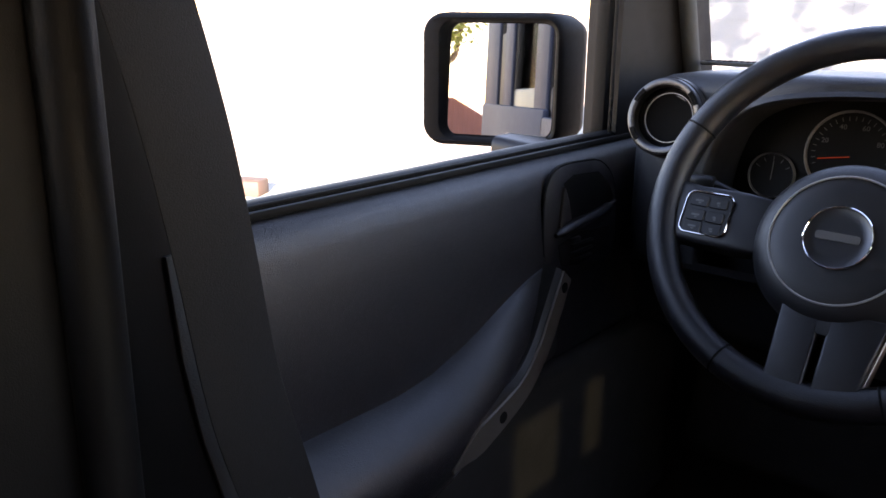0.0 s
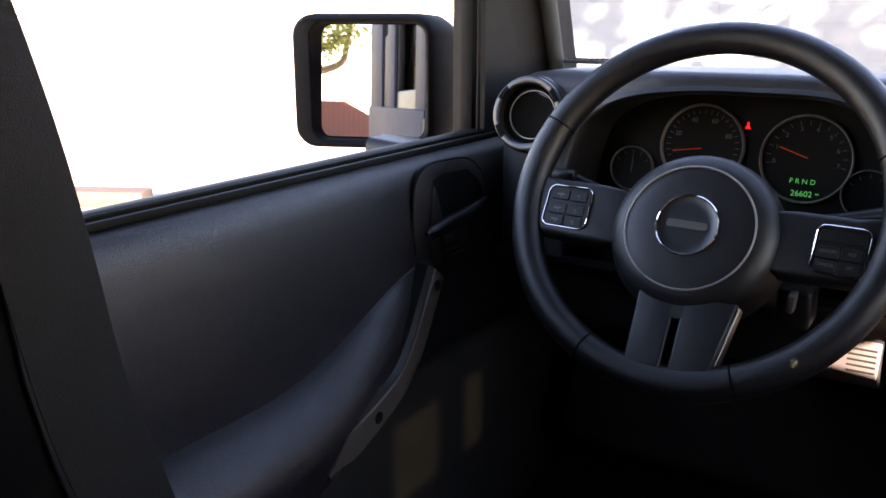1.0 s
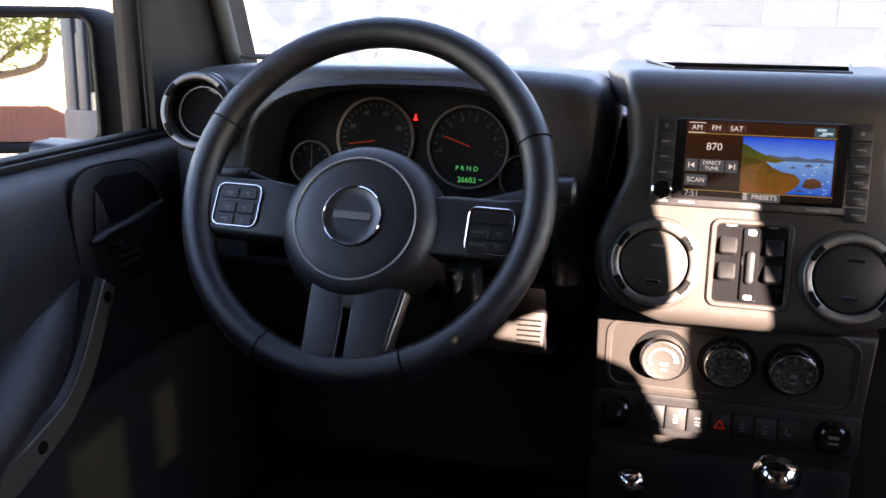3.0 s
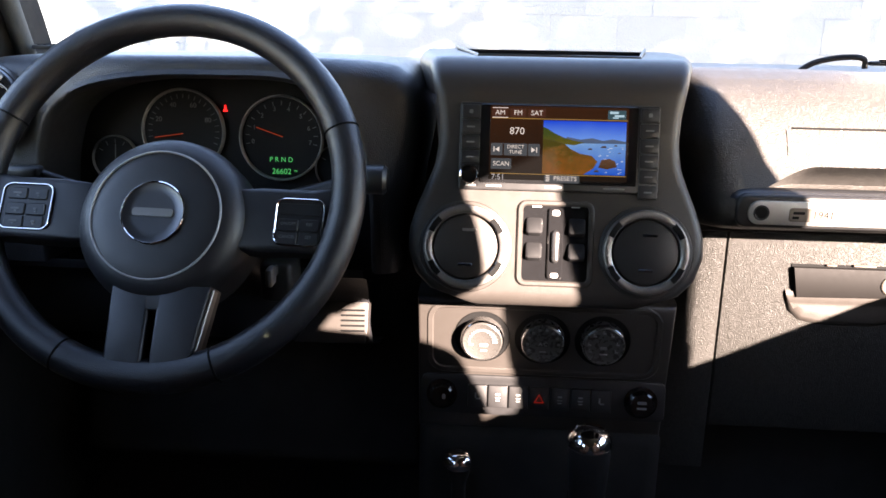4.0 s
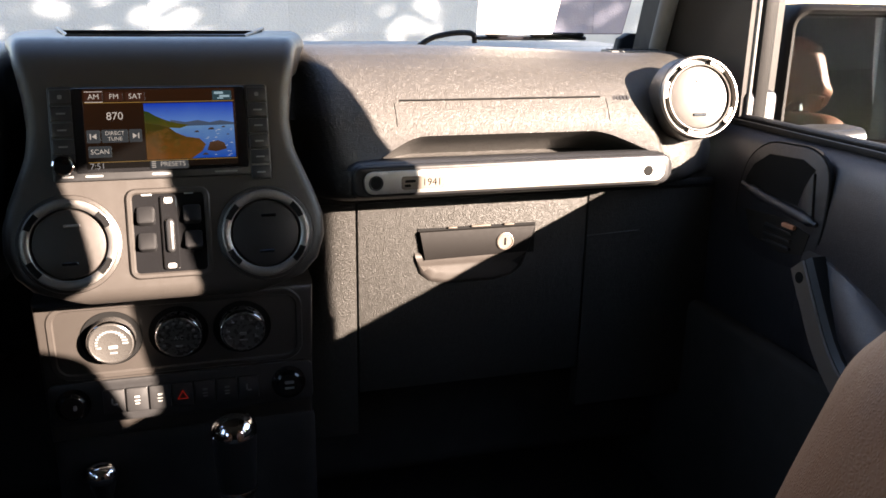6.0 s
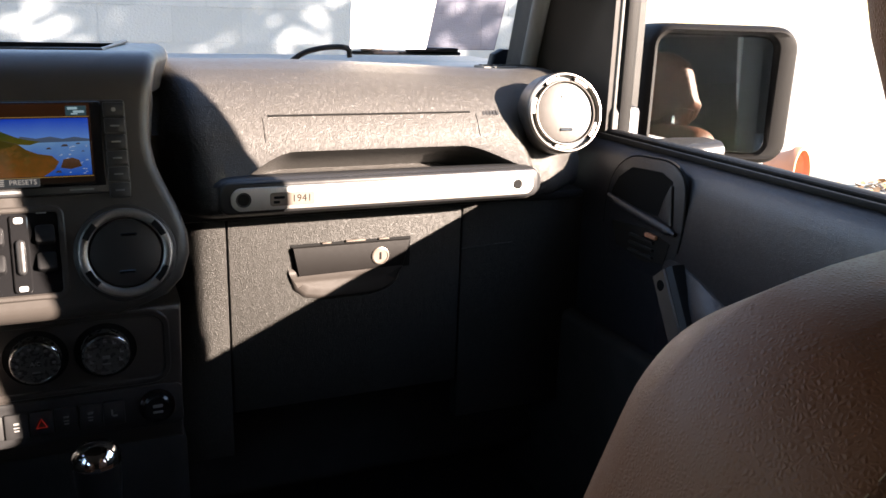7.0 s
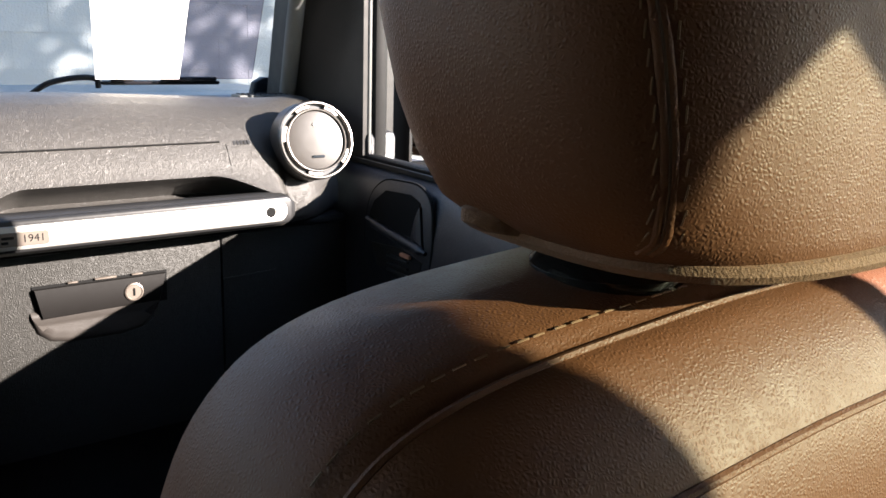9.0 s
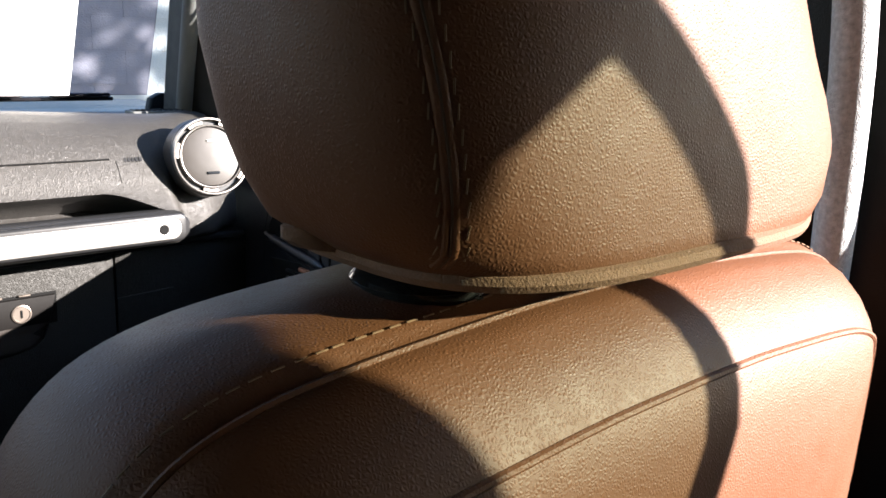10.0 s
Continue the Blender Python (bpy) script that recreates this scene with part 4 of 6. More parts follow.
def round_vent(name, pl, r, disc, parent_label, shut=True, rim=1.13, metal=None):
    t = thing(name, pl.at(0, 0, -0.02), parent_label, "air vent", "round air vents")
    m = pl.matrix()
    k = r / 0.045
    part("housing", lathe([(r * rim, -0.03), (r * (rim - 0.01), -0.004), (r * (1 + (rim - 1) * 0.5), 0.002), (r * 1.0, 0.003), (r * 0.98, 0.0)], m, 44), STACK, t)
    outer = rim < 1.1
    if outer and shut:
        part("ring", lathe([(r, -0.004), (r * 0.995, 0.005 * k), (r * 0.975, 0.0080 * k), (r * 0.945, 0.0082 * k), (r * 0.925, 0.0060 * k), (r * 0.92, 0.001)], m, 48), RING, t, "silver ring")
        part("groove", lathe([(r * 0.93, 0.0015), (r * 0.85, 0.0010), (r * 0.775, 0.0015)], m, 48), BLACK, t, "dark groove")
        part("inner_ring", lathe([(r * 0.815, 0.001), (r * 0.81, 0.0068), (r * 0.795, 0.0074), (r * 0.775, 0.0070), (r * 0.77, 0.0)], m, 48), RING, t)
        for deg in (58, 112, 168, 262, 330):
            a, w = radians(deg), radians(13)
            q = [(r * rr * math.cos(a + s * w), r * rr * math.sin(a + s * w)) for rr, s in ((0.83, -1), (0.915, -1), (0.92, 0), (0.915, 1), (0.83, 1), (0.835, 0))]
            part("grip", slab(pl, q, 0.001, 0.0062 * k, 0.0008, 1), RING, t)
    else:
        part("ring", lathe([(r, -0.004), (r * 0.995, 0.005 * k), (r * 0.975, 0.0078 * k), (r * 0.945, 0.0085 * k), (r * 0.83, 0.0080 * k), (r * 0.80, 0.0068 * k), (r * 0.785, 0.001), (r * 0.785, -0.012)], m, 48), metal or RING, t, "silver ring")
        for deg in (35, 145, 215, 325):
            a, w = radians(deg), radians(12)
            q = [(r * rr * math.cos(a + s * w), r * rr * math.sin(a + s * w)) for rr, s in ((0.82, -1), (0.955, -1), (0.955, 0), (0.955, 1), (0.82, 1), (0.82, 0))]
            part("grip_notch", slab(pl, q, 0.004, 0.0092 * k, 0.0006, 1), DARKHOLE, t)
    if shut:
        dd = part("shutter", lathe([(r * 0.768, -0.008), (r * 0.762, 0.002), (r * 0.74, 0.0042), (r * 0.60, 0.0055), (r * 0.3, 0.0065), (0.0, 0.0068)], m, 40), disc, t, "closed shutter disc")
        part("tab", slab(pl, rounded(r * 0.34, r * 0.07, 0.0012, 2, r * 0.08, r * 0.40), 0.0, 0.0078, 0.0006, 1), GLOSS if disc is not STACK else RING, dd)
        part("tab", slab(pl, rounded(r * 0.34, r * 0.07, 0.0012, 2, 0, -r * 0.42), 0.0, 0.0076, 0.0006, 1), GLOSS, dd)
    else:
        # bowl is shallow; near-black colour gives it the shade of a deep one
        part("bowl", lathe([(r * 0.785, -0.004), (r * 0.74, -0.0095), (r * 0.6, -0.0125), (0.0, -0.0135)], m, 40), DARKHOLE, t)
        part("inner_ring", lathe([(r * 0.66, -0.0125), (r * 0.655, -0.0095), (r * 0.64, -0.0095), (r * 0.635, -0.0125)], m, 40), RING, t)
    return t


SP = Plane((0, 0.122, 1.18), (1, 0, 0), (0, math.sin(radians(15)), math.cos(radians(15))))


FLANK = [(-0.122, 0.092), (-0.117, 0.106), (-0.108, 0.128), (-0.090, 0.146), (-0.066, 0.1545), (-0.045, 0.1545), (-0.022, 0.148), (0.002, 0.138), (0.025, 0.129), (0.05, 0.1255), (0.08, 0.1275), (0.10, 0.1310)]


def stack_skin():
    """One skin: up the face of the stack, over a rounded brow and back along the top, which spreads and holds an open tray."""
    def flank(v):
        for (v0, w0), (v1, w1) in zip(FLANK, FLANK[1:]):
            if v <= v1:
                return w0 + (w1 - w0) * max(0.0, (v - v0) / (v1 - v0))
        return FLANK[-1][1]
    face = Vector((math.sin(radians(15)), math.cos(radians(15))))
    n0 = Vector((-math.cos(radians(15)), math.sin(radians(15))))
    at = lambda v, h: Vector((SP.o.y, SP.o.z)) + face * v + n0 * h
    rows = []  # point in (y, z), outward normal, half width, depth of the side wall
    rows.append((at(-0.122, -0.10), -face, 0.092, 0.02))
    for i in range(6):
        a = radians(18 * i)
        rows.append((at(-0.106 - 0.016 * math.cos(a), -0.016 + 0.016 * math.sin(a)), -face * math.cos(a) + n0 * math.sin(a), flank(-0.106 - 0.016 * math.cos(a)), 0.05 + 0.06 * math.sin(a)))
    for i in range(1, 27):
        v = -0.106 + 0.206 * i / 26
        rows.append((at(v, 0.0), n0, flank(v), 0.13 - 0.085 * ease(v, 0.0, 0.08)))
    c, r = at(0.10, -0.0475), 0.0475
    for i in range(1, 9):
        a = radians(165 - 76 * i / 8)
        nn = Vector((math.cos(a), math.sin(a)))
        rows.append((c + nn * r, nn, 0.1310 + 0.0105 * i / 8, 0.043))
    end = rows[-1][0]
    for y, w in ((0.205, 0.1445), (0.23, 0.150), (0.26, 0.156), (0.30, 0.162), (0.35, 0.167), (0.40, 0.171), (0.445, 0.172)):
        rows.append((Vector((y, end.y - 0.004 * (y - end.x) / 0.25)), Vector((0.02, 1)), w, 0.043))
    bm = bmesh.new()
    e = 0.0125
    grid = []
    for p, nn, w, deep in rows:
        k = 0.087 + 0.035 * max(0.0, min(1.0, (p.x - 0.205) / 0.195)) if p.x > 0.15 else 0.087
        half = [(0.0, 0.0), (0.04, 0.0), (min(k, w - e - 0.003), 0.0), (w - e, 0.0)]
        half += [(w - e + e * math.sin(radians(a)), e * (1 - math.cos(radians(a)))) for a in (22, 45, 68, 90)]
        half.append((w + 0.004 - 0.013 * ease(p.y, 1.272, 1.300), deep))
        cols = [(-u, d) for u, d in reversed(half[1:])] + half
        grid.append([bm.verts.new((u, p.x - nn.x * d, p.y - nn.y * d)) for u, d in cols])
    mid = len(grid[0]) // 2
    for i, (ra, rb) in enumerate(zip(grid, grid[1:])):
        well = 0.2045 < rows[i][0].x and rows[i + 1][0].x < 0.4005 and rows[i][0].y > 1.3
        for j in range(len(ra) - 1):
            if well and mid - 2 <= j < mid + 2:
                continue
            bm.faces.new((ra[j], ra[j + 1], rb[j + 1], rb[j]))
    bmesh.ops.recalc_face_normals(bm, faces=bm.faces)
    return bm


def centre_stack():
    t = thing("centre_stack", (0, 0.25, 0.7), "dark satin centre console stack with controls", "console")
    part("upper_fascia", stack_skin(), STACK, t, "satin upper fascia rolled back into the top", sharp=50)
    part("core", loft([[Vector((x, y, z)) for x, y in ((-w, y0), (w, y0), (w + 0.012, 0.30), (w + 0.016, 0.43), (-w - 0.016, 0.43), (-w - 0.012, 0.30))] for z, w, y0 in ((1.09, 0.128, 0.20), (1.20, 0.126, 0.20), (1.25, 0.1265, 0.20), (1.28, 0.130, 0.203), (1.302, 0.138, 0.215))]), STACK, t, sharp=25)
    lip = [(-0.087, 0.205), (0.087, 0.205), (0.122, 0.400), (-0.122, 0.400)]
    well = lambda z, k: [Vector((x * k, y, z)) for x, y in lip]
    # the well's inner shade is put into its near-black colour
    part("tray", loft([well(1.3095, 1.0), well(1.285, 0.985), well(1.275, 0.93)], caps=(False, True)), DARKHOLE, t, "open tray coloured near-black for the shade inside", smooth=False)
    part("tray_lip", tube(smooth_path([(x * 1.005, y, 1.3120) for x, y in (lip[3], lip[0], lip[1], lip[2])], 1), 0.0022, 8), HOODM, t)
    # lower fascia with the climate knobs
    lp = Plane((0, 0.188, 0.985), (1, 0, 0), (0, -0.06, 1))
    low = part("lower_fascia", slab(lp, [(-0.150, -0.125), (0.146, -0.125), (0.150, 0.05), (-0.152, 0.05)], -0.10, 0.0, 0.01, 3), STACK, t, "satin lower fascia")
    part("climate_panel", ring_frame(lp, rounded(0.276, 0.092, 0.022, 6, -0.002, 0.0), 0.008, -0.002, 0.0018, 0.0016), STACK, low)
    for x, lit in ((-0.074, 0), (-0.003, 1), (0.067, 2)):
        m = lp.matrix(x, 0.003, 0)
        kn = part("climate_knob", lathe([(0.0255, 0.0), (0.0250, 0.011), (0.0237, 0.0155), (0.0222, 0.0165), (0.0205, 0.0155), (0.0, 0.0160)], m, 40), KNOB, low, "black rotary climate knob")
        part("chrome_edge", lathe([(0.0256, 0.011), (0.0252, 0.0135), (0.0242, 0.0146), (0.0242, 0.013)], m, 40), CHROME, kn)
        # dark ring painted round the knob for the shade at its foot
        part("recess", lathe([(0.0325, 0.0015), (0.032, 0.0005), (0.0255, 0.0004)], m, 36), DARKHOLE, kn)
        kp = Plane(lp.at(x, 0.003, 0.0162), lp.u, lp.v)
        marks = []
        if lit == 0:
            marks = [bar(kp, 0.015 * math.cos(radians(a)), 0.015 * math.sin(radians(a)), 0.0024 + 0.00002 * (200 - a), 0.002, 0.0) for a in range(0, 200, 14)]
            marks += [bar(kp, -0.013, -0.004, 0.006, 0.002, 0), bar(kp, 0.002, -0.004, 0.010, 0.004, 0), bar(kp, 0.002, -0.011, 0.008, 0.002, 0)]
        elif lit == 1:
            marks = [bar(kp, 0.018 * math.cos(radians(a)), 0.018 * math.sin(radians(a)), 0.0035, 0.003, 0.0) for a in range(0, 210, 26)] + [bar(kp, 0, -0.010, 0.008, 0.0018, 0)]
        else:
            for a in (10, 55, 90, 130, 175, -25, 205):
                q = (0.0165 * math.cos(radians(a)), 0.0165 * math.sin(radians(a)))
                marks += [bar(kp, q[0], q[1], 0.004, 0.0018, 0), bar(kp, q[0] - 0.0012, q[1] + 0.0022, 0.0016, 0.0024, 0)]
            marks += [bar(kp, 0, -0.002, 0.008, 0.004, 0), bar(kp, 0, -0.010, 0.009, 0.0018, 0)]
        part("marking", join(*marks), DIM, kn)
        if lit == 1:
            words("marking", "A/C", kp, 0, 0.0, 0.0, 0.0062, MARK, kn)
    # switch row
    bp = Plane((0, 0.187, 0.912), (1, 0, 0), (0, 0.10, 1))
    part("switch_tray", slab(bp, rounded(0.292, 0.05, 0.008, 3, 0.0, 0.0), -0.02, 0.0015, 0.002, 2), BLACK, low)
    for i in range(7):
        x = -0.078 + 0.0247 * i
        b = part("switch", slab(bp, rounded(0.0232, 0.028, 0.0015, 2, x, 0.0), -0.004, 0.0055, 0.0012, 2), BLACK, low, "black rocker switch")
        if i == 3:
            p3 = [(x - 0.006, -0.005), (x + 0.006, -0.005), (x, 0.006)]
            part("symbol", ring_frame(bp, p3, 0.0016, 0.004, 0.0062, 0.0002), glowing("hazard_red", (0.5, 0.02, 0.01), 0.02), b)
        else:
            bars = [(x - 0.002, 0.001, 0.0020, 0.007), (x + 0.001, -0.003, 0.005, 0.0020)] if i in (0, 6) else [(x, 0.0035, 0.0055, 0.0022), (x, -0.001, 0.006, 0.0012), (x, -0.0045, 0.0050, 0.0014)]
            for q in bars:
                # paler print on the left switches puts the sun band into the colour
                part("symbol", bar(bp, *q, 0.0058), MARK if i < 3 else DIM, b)
    for x, r in ((-0.121, 0.0145), (0.117, 0.0155)):
        m = bp.matrix(x, 0.0, 0)
        k = part("dial" if x < 0 else "power_socket", lathe([(r * 1.3, 0.0), (r * 1.28, 0.003), (r, 0.004), (r, 0.010), (r * 0.85, 0.012), (0, 0.012)], m, 28), GLOSS, low)
        for q in ([(x, 0.003, 0.011, 0.0035), (x, -0.004, 0.011, 0.0025)] if x > 0 else [(x + 0.003, 0.0, 0.004, 0.006)]):
            part("symbol", bar(bp, *q, 0.0125), DIM, k)
    part("console_front", box((0, 0.24, 0.77), (0.30, 0.10, 0.20), 0.02, 3), SUNK, t)
    # window switches between the vents
    sw = part("switch_bezel", ring_frame(SP, rounded(0.080, 0.090, 0.010, 4, 0.0, -0.055), 0.006, -0.003, 0.003, 0.0015), STACK, t, "satin switch bezel")
    part("switch_well", slab(SP, rounded(0.07, 0.08, 0.006, 3, 0.0, -0.055), -0.003, 0.0002, 0.0005, 1), GLOSS, sw)
    for x in (-0.022, 0.022):
        for v in (-0.038, -0.064):
            pp = Plane(SP.at(x, v, 0.0), SP.u, SP.v - SP.n * 0.35)
            part("window_switch", slab(pp, rounded(0.017, 0.018, 0.003, 3), -0.006, 0.006, 0.002, 2), DIAL, sw, "black window rocker")
    part("divider", slab(SP, rounded(0.016, 0.074, 0.003, 3, 0.0, -0.055), 0.0, 0.003, 0.001, 1), GLOSS, sw)
    part("mirror_switch", slab(SP, rounded(0.0085, 0.034, 0.004, 4, 0.0, -0.058), 0.0, 0.007, 0.003, 3), BLACK, sw)
    for q in ((0, -0.023, 0.008, 0.006, 0.0032), (0, -0.088, 0.008, 0.005, 0.0032), (-0.020, -0.0165, 0.010, 0.0022, 0.0008), (0.020, -0.0165, 0.009, 0.0018, 0.0008)):
        part("symbol", bar(SP, *q), MARK, sw)
    return t


def radio():
    t = thing("radio", SP.at(0, 0.0, -0.01), "black double-height car radio with a lit touch screen", "radio")
    part("face", slab(SP, rounded(0.206, 0.091, 0.003, 3, 0.0, 0.0445), -0.01, 0.0035, 0.0015, 2), BLACK, t)
    part("screen_surround", slab(SP, rounded(0.162, 0.082, 0.002, 2, -0.0005, 0.0475), 0.003, 0.0045, 0.0006, 1), GLOSS, t)
    base = glowing_blend("screen_warm", (0.010, 0.007, 0.005), (0.030, 0.012, 0.005), SCREEN, 0.5, 60)
    scr = part("screen", slab(SP, rounded(0.1425, 0.0765, 0.001, 1, -0.0005, 0.0485), 0.004, 0.005, 0.0002, 1), base, t, "lit display with a coast picture")
    h = 0.0051
    # the picture: sky, far hills, sea, near slope, rocks
    x0, x1, v0, v1 = -0.0165, 0.0685, 0.0175, 0.0725
    def quad(poly, hh, mat, nm):
        part(nm, slab(SP, poly, 0.0045, hh, 0.0001, 1), mat, scr, smooth=False)
    quad([(x0, 0.047), (x1, 0.047), (x1, v1), (x0, v1)], h, glowing_blend("sky_picture", (0.12, 0.30, 0.66), (0.004, 0.05, 0.50), SCREEN, 0.2, 50), "picture_sky")
    quad([(x0, v0), (x1, v0), (x1, 0.0515), (x0, 0.0515)], h + 0.0001, glowing_blend("sea_picture", (0.004, 0.07, 0.42), (0.12, 0.28, 0.52), SCREEN, 0.5, 90), "picture_sea")
    quad([(0.006, 0.0495), (x1, 0.0500), (x1, 0.0522), (0.055, 0.0545), (0.045, 0.0528), (0.034, 0.0552), (0.022, 0.0535), (0.008, 0.0560)], h + 0.0002, glowing_blend("far_hills", (0.05, 0.09, 0.16), (0.07, 0.10, 0.15), SCREEN), "picture_ridge")
    quad([(x0, 0.0515), (-0.002, 0.049), (0.016, 0.0475), (0.026, 0.0505), (0.014, 0.0525), (0.004, 0.0555), (-0.006, 0.0600), (-0.012, 0.0640), (x0, 0.0655)], h + 0.0003, glowing_blend("green_slope", (0.085, 0.075, 0.01), (0.02, 0.05, 0.012), SCREEN, 0.8, 150), "picture_slope")
    quad([(x0, v0), (0.026, v0), (0.036, 0.024), (0.040, 0.031), (0.034, 0.037), (0.022, 0.039), (0.012, 0.0435), (0.006, 0.0485), (-0.004, 0.0515), (x0, 0.0535)], h + 0.0004, glowing_blend("brown_slope", (0.17, 0.065, 0.012), (0.05, 0.045, 0.008), SCREEN, 1.6, 120), "picture_shore")
    quad([(0.041, 0.025), (0.050, 0.0235), (0.060, 0.026), (0.058, 0.032), (0.052, 0.0345), (0.044, 0.033)], h + 0.0005, glowing_blend("rock_dark", (0.05, 0.025, 0.01), (0.09, 0.05, 0.03), SCREEN, 0.8, 200), "picture_rock")
    rockm = glowing_blend("rock_far", (0.03, 0.025, 0.03), (0.08, 0.06, 0.05), SCREEN, 0.8, 200)
    for cx, cv, w, hh in ((0.046, 0.0465, 0.007, 0.0022), (0.058, 0.0480, 0.004, 0.0014), (0.032, 0.0440, 0.005, 0.0018), (0.062, 0.0405, 0.003, 0.0010), (0.039, 0.0215, 0.006, 0.0022)):
        quad([(cx - w / 2, cv - hh / 2), (cx + w / 2, cv - hh / 2), (cx + w * 0.25, cv + hh / 2), (cx - w * 0.2, cv + hh * 0.4)], h + 0.0005, rockm, "picture_rock")
    foam = glowing("foam", (0.35, 0.45, 0.6), SCREEN)
    rnd = random.Random(12)
    for k in range(22):
        cx, cv = rnd.uniform(0.020, 0.066), rnd.uniform(0.019, 0.046)
        if cx < 0.045 - 0.4 * abs(cv - 0.028):
            cx = 0.042 + rnd.uniform(0.0, 0.024)
        w, hh = rnd.uniform(0.0015, 0.005), rnd.uniform(0.0003, 0.0007)
        quad([(cx - w / 2, cv), (cx, cv - hh), (cx + w / 2, cv + hh * 0.3), (cx, cv + hh)], h + 0.00035, foam, "picture_foam")
    scrub = glowing_blend("dry_scrub", (0.16, 0.07, 0.015), (0.09, 0.06, 0.012), SCREEN, 0.9, 220)
    for k in range(16):
        cx, cv = rnd.uniform(-0.011, 0.020), rnd.uniform(0.020, 0.046)
        if cv > 0.047 - 0.45 * max(0.0, cx):
            continue
        w, hh = rnd.uniform(0.004, 0.010), rnd.uniform(0.0015, 0.004)
        quad([(cx - w / 2, cv), (cx - w * 0.1, cv - hh), (cx + w / 2, cv + hh * 0.2), (cx + w * 0.1, cv + hh)], h + 0.00045, scrub, "picture_scrub")
    # menu
    key, lit, red = glowing("menu_key", (0.055, 0.065, 0.07), SCREEN), glowing("menu_text", (0.6, 0.58, 0.52), SCREEN), glowing("menu_red", (0.05, 0.02, 0.012), SCREEN)
    def menu_key(cx, cv, w, hh, mat, text, size):
        k = part("menu_key", slab(SP, rounded(w, hh, 0.0008, 2, cx, cv), 0.0045, h, 0.0001, 1), mat, scr, smooth=False)
        if text:
            words("key_text", text, SP, cx, cv, h + 0.0001, size, lit, k, 0.00005)
    menu_key(-0.0615, 0.0795, 0.0165, 0.0085, red, "AM", 0.0072)
    menu_key(-0.0430, 0.0795, 0.0165, 0.0085, red, "FM", 0.0072)
    menu_key(-0.0235, 0.0795, 0.0180, 0.0085, red, "SAT", 0.0072)
    part("underline", join(bar(SP, -0.0615, 0.0745, 0.0165, 0.0006, h), bar(SP, -0.0615, 0.0845, 0.0165, 0.0006, h)), lit, scr)
    words("station", "870", SP, -0.0435, 0.0605, h + 0.0001, 0.0105, lit, scr, 0.00005)
    part("rule", join(bar(SP, 0.0, 0.0738, 0.14, 0.0005, h), bar(SP, 0.0, 0.0165, 0.14, 0.0005, h)), glowing("rule_gold", (0.35, 0.22, 0.05), SCREEN), scr)
    menu_key(-0.0640, 0.0415, 0.0120, 0.0125, key, "", 0)
    menu_key(-0.0445, 0.0415, 0.0240, 0.0125, key, "", 0)
    words("key_text", "DIRECT", SP, -0.0445, 0.0442, h + 0.0002, 0.0052, lit, scr, 0.00005)
    words("key_text", "TUNE", SP, -0.0445, 0.0388, h + 0.0002, 0.0052, lit, scr, 0.00005)
    menu_key(-0.0255, 0.0415, 0.0120, 0.0125, key, "", 0)
    arrow = lambda cx, s: slab(SP, [(cx - 0.002 * s, 0.0415), (cx + 0.0022 * s, 0.0388), (cx + 0.0022 * s, 0.0442)] if s > 0 else [(cx + 0.002, 0.0415), (cx - 0.0022, 0.0442), (cx - 0.0022, 0.0388)], 0.005, h + 0.0002, 0.00005, 1)
    part("arrow", join(arrow(-0.0635, 1), bar(SP, -0.0668, 0.0415, 0.001, 0.0055, h)), lit, scr)
    part("arrow", join(arrow(-0.0260, -1), bar(SP, -0.0227, 0.0415, 0.001, 0.0055, h)), lit, scr)
    menu_key(-0.0590, 0.0265, 0.0210, 0.0110, key, "SCAN", 0.0066)
    words("clock", "7:51", SP, -0.0620, 0.0125, h + 0.0001, 0.0082, glowing("clock_text", (0.35, 0.36, 0.36), SCREEN), scr, 0.00005)
    menu_key(0.0040, 0.0125, 0.0360, 0.0090, key, "", 0)
    words("key_text", "PRESETS", SP, 0.0075, 0.0125, h + 0.0002, 0.0066, lit, scr, 0.00005)
    part("list_icon", join(*[bar(SP, -0.0105, 0.0100 + 0.0018 * i, 0.004, 0.0009, h) for i in range(4)]), lit, scr)
    mp = part("map_key", slab(SP, rounded(0.0185, 0.0095, 0.0006, 2, 0.0585, 0.0795), 0.0045, h, 0.0001, 1), glowing("map_teal", (0.03, 0.07, 0.085), SCREEN), scr, smooth=False)
    part("map_mark", join(bar(SP, 0.0555, 0.0818, 0.009, 0.0024, h), bar(SP, 0.0610, 0.0785, 0.010, 0.0022, h), bar(SP, 0.0570, 0.0765, 0.006, 0.0012, h)), glowing("map_pale", (0.30, 0.48, 0.55), SCREEN), mp)
    # hard keys on both sides
    for x in (-0.0915, 0.0925):
        for i in range(6):
            v = 0.080 - 0.0158 * i
            if x < 0 and i == 5:
                continue
            b = part("key", slab(SP, rounded(0.0195, 0.0145, 0.0015, 2, x, v), 0.003, 0.0055, 0.0012, 2), BLACK, t)
            part("key_mark", bar(SP, x, v, 0.0085 if i else 0.004, 0.0016 if i else 0.004, 0.0056), DIM, b)
    m = SP.matrix(-0.0915, 0.0145, 0.003)
    k = part("volume_knob", lathe([(0.0100, 0.0), (0.0100, 0.010), (0.0090, 0.0125), (0.0075, 0.012), (0.0, 0.012)], m, 30), GLOSS, t, "black volume knob")
    part("chrome_edge", lathe([(0.0101, 0.009), (0.0098, 0.0122), (0.0086, 0.0128), (0.0084, 0.0118)], m, 30), CHROME, k)
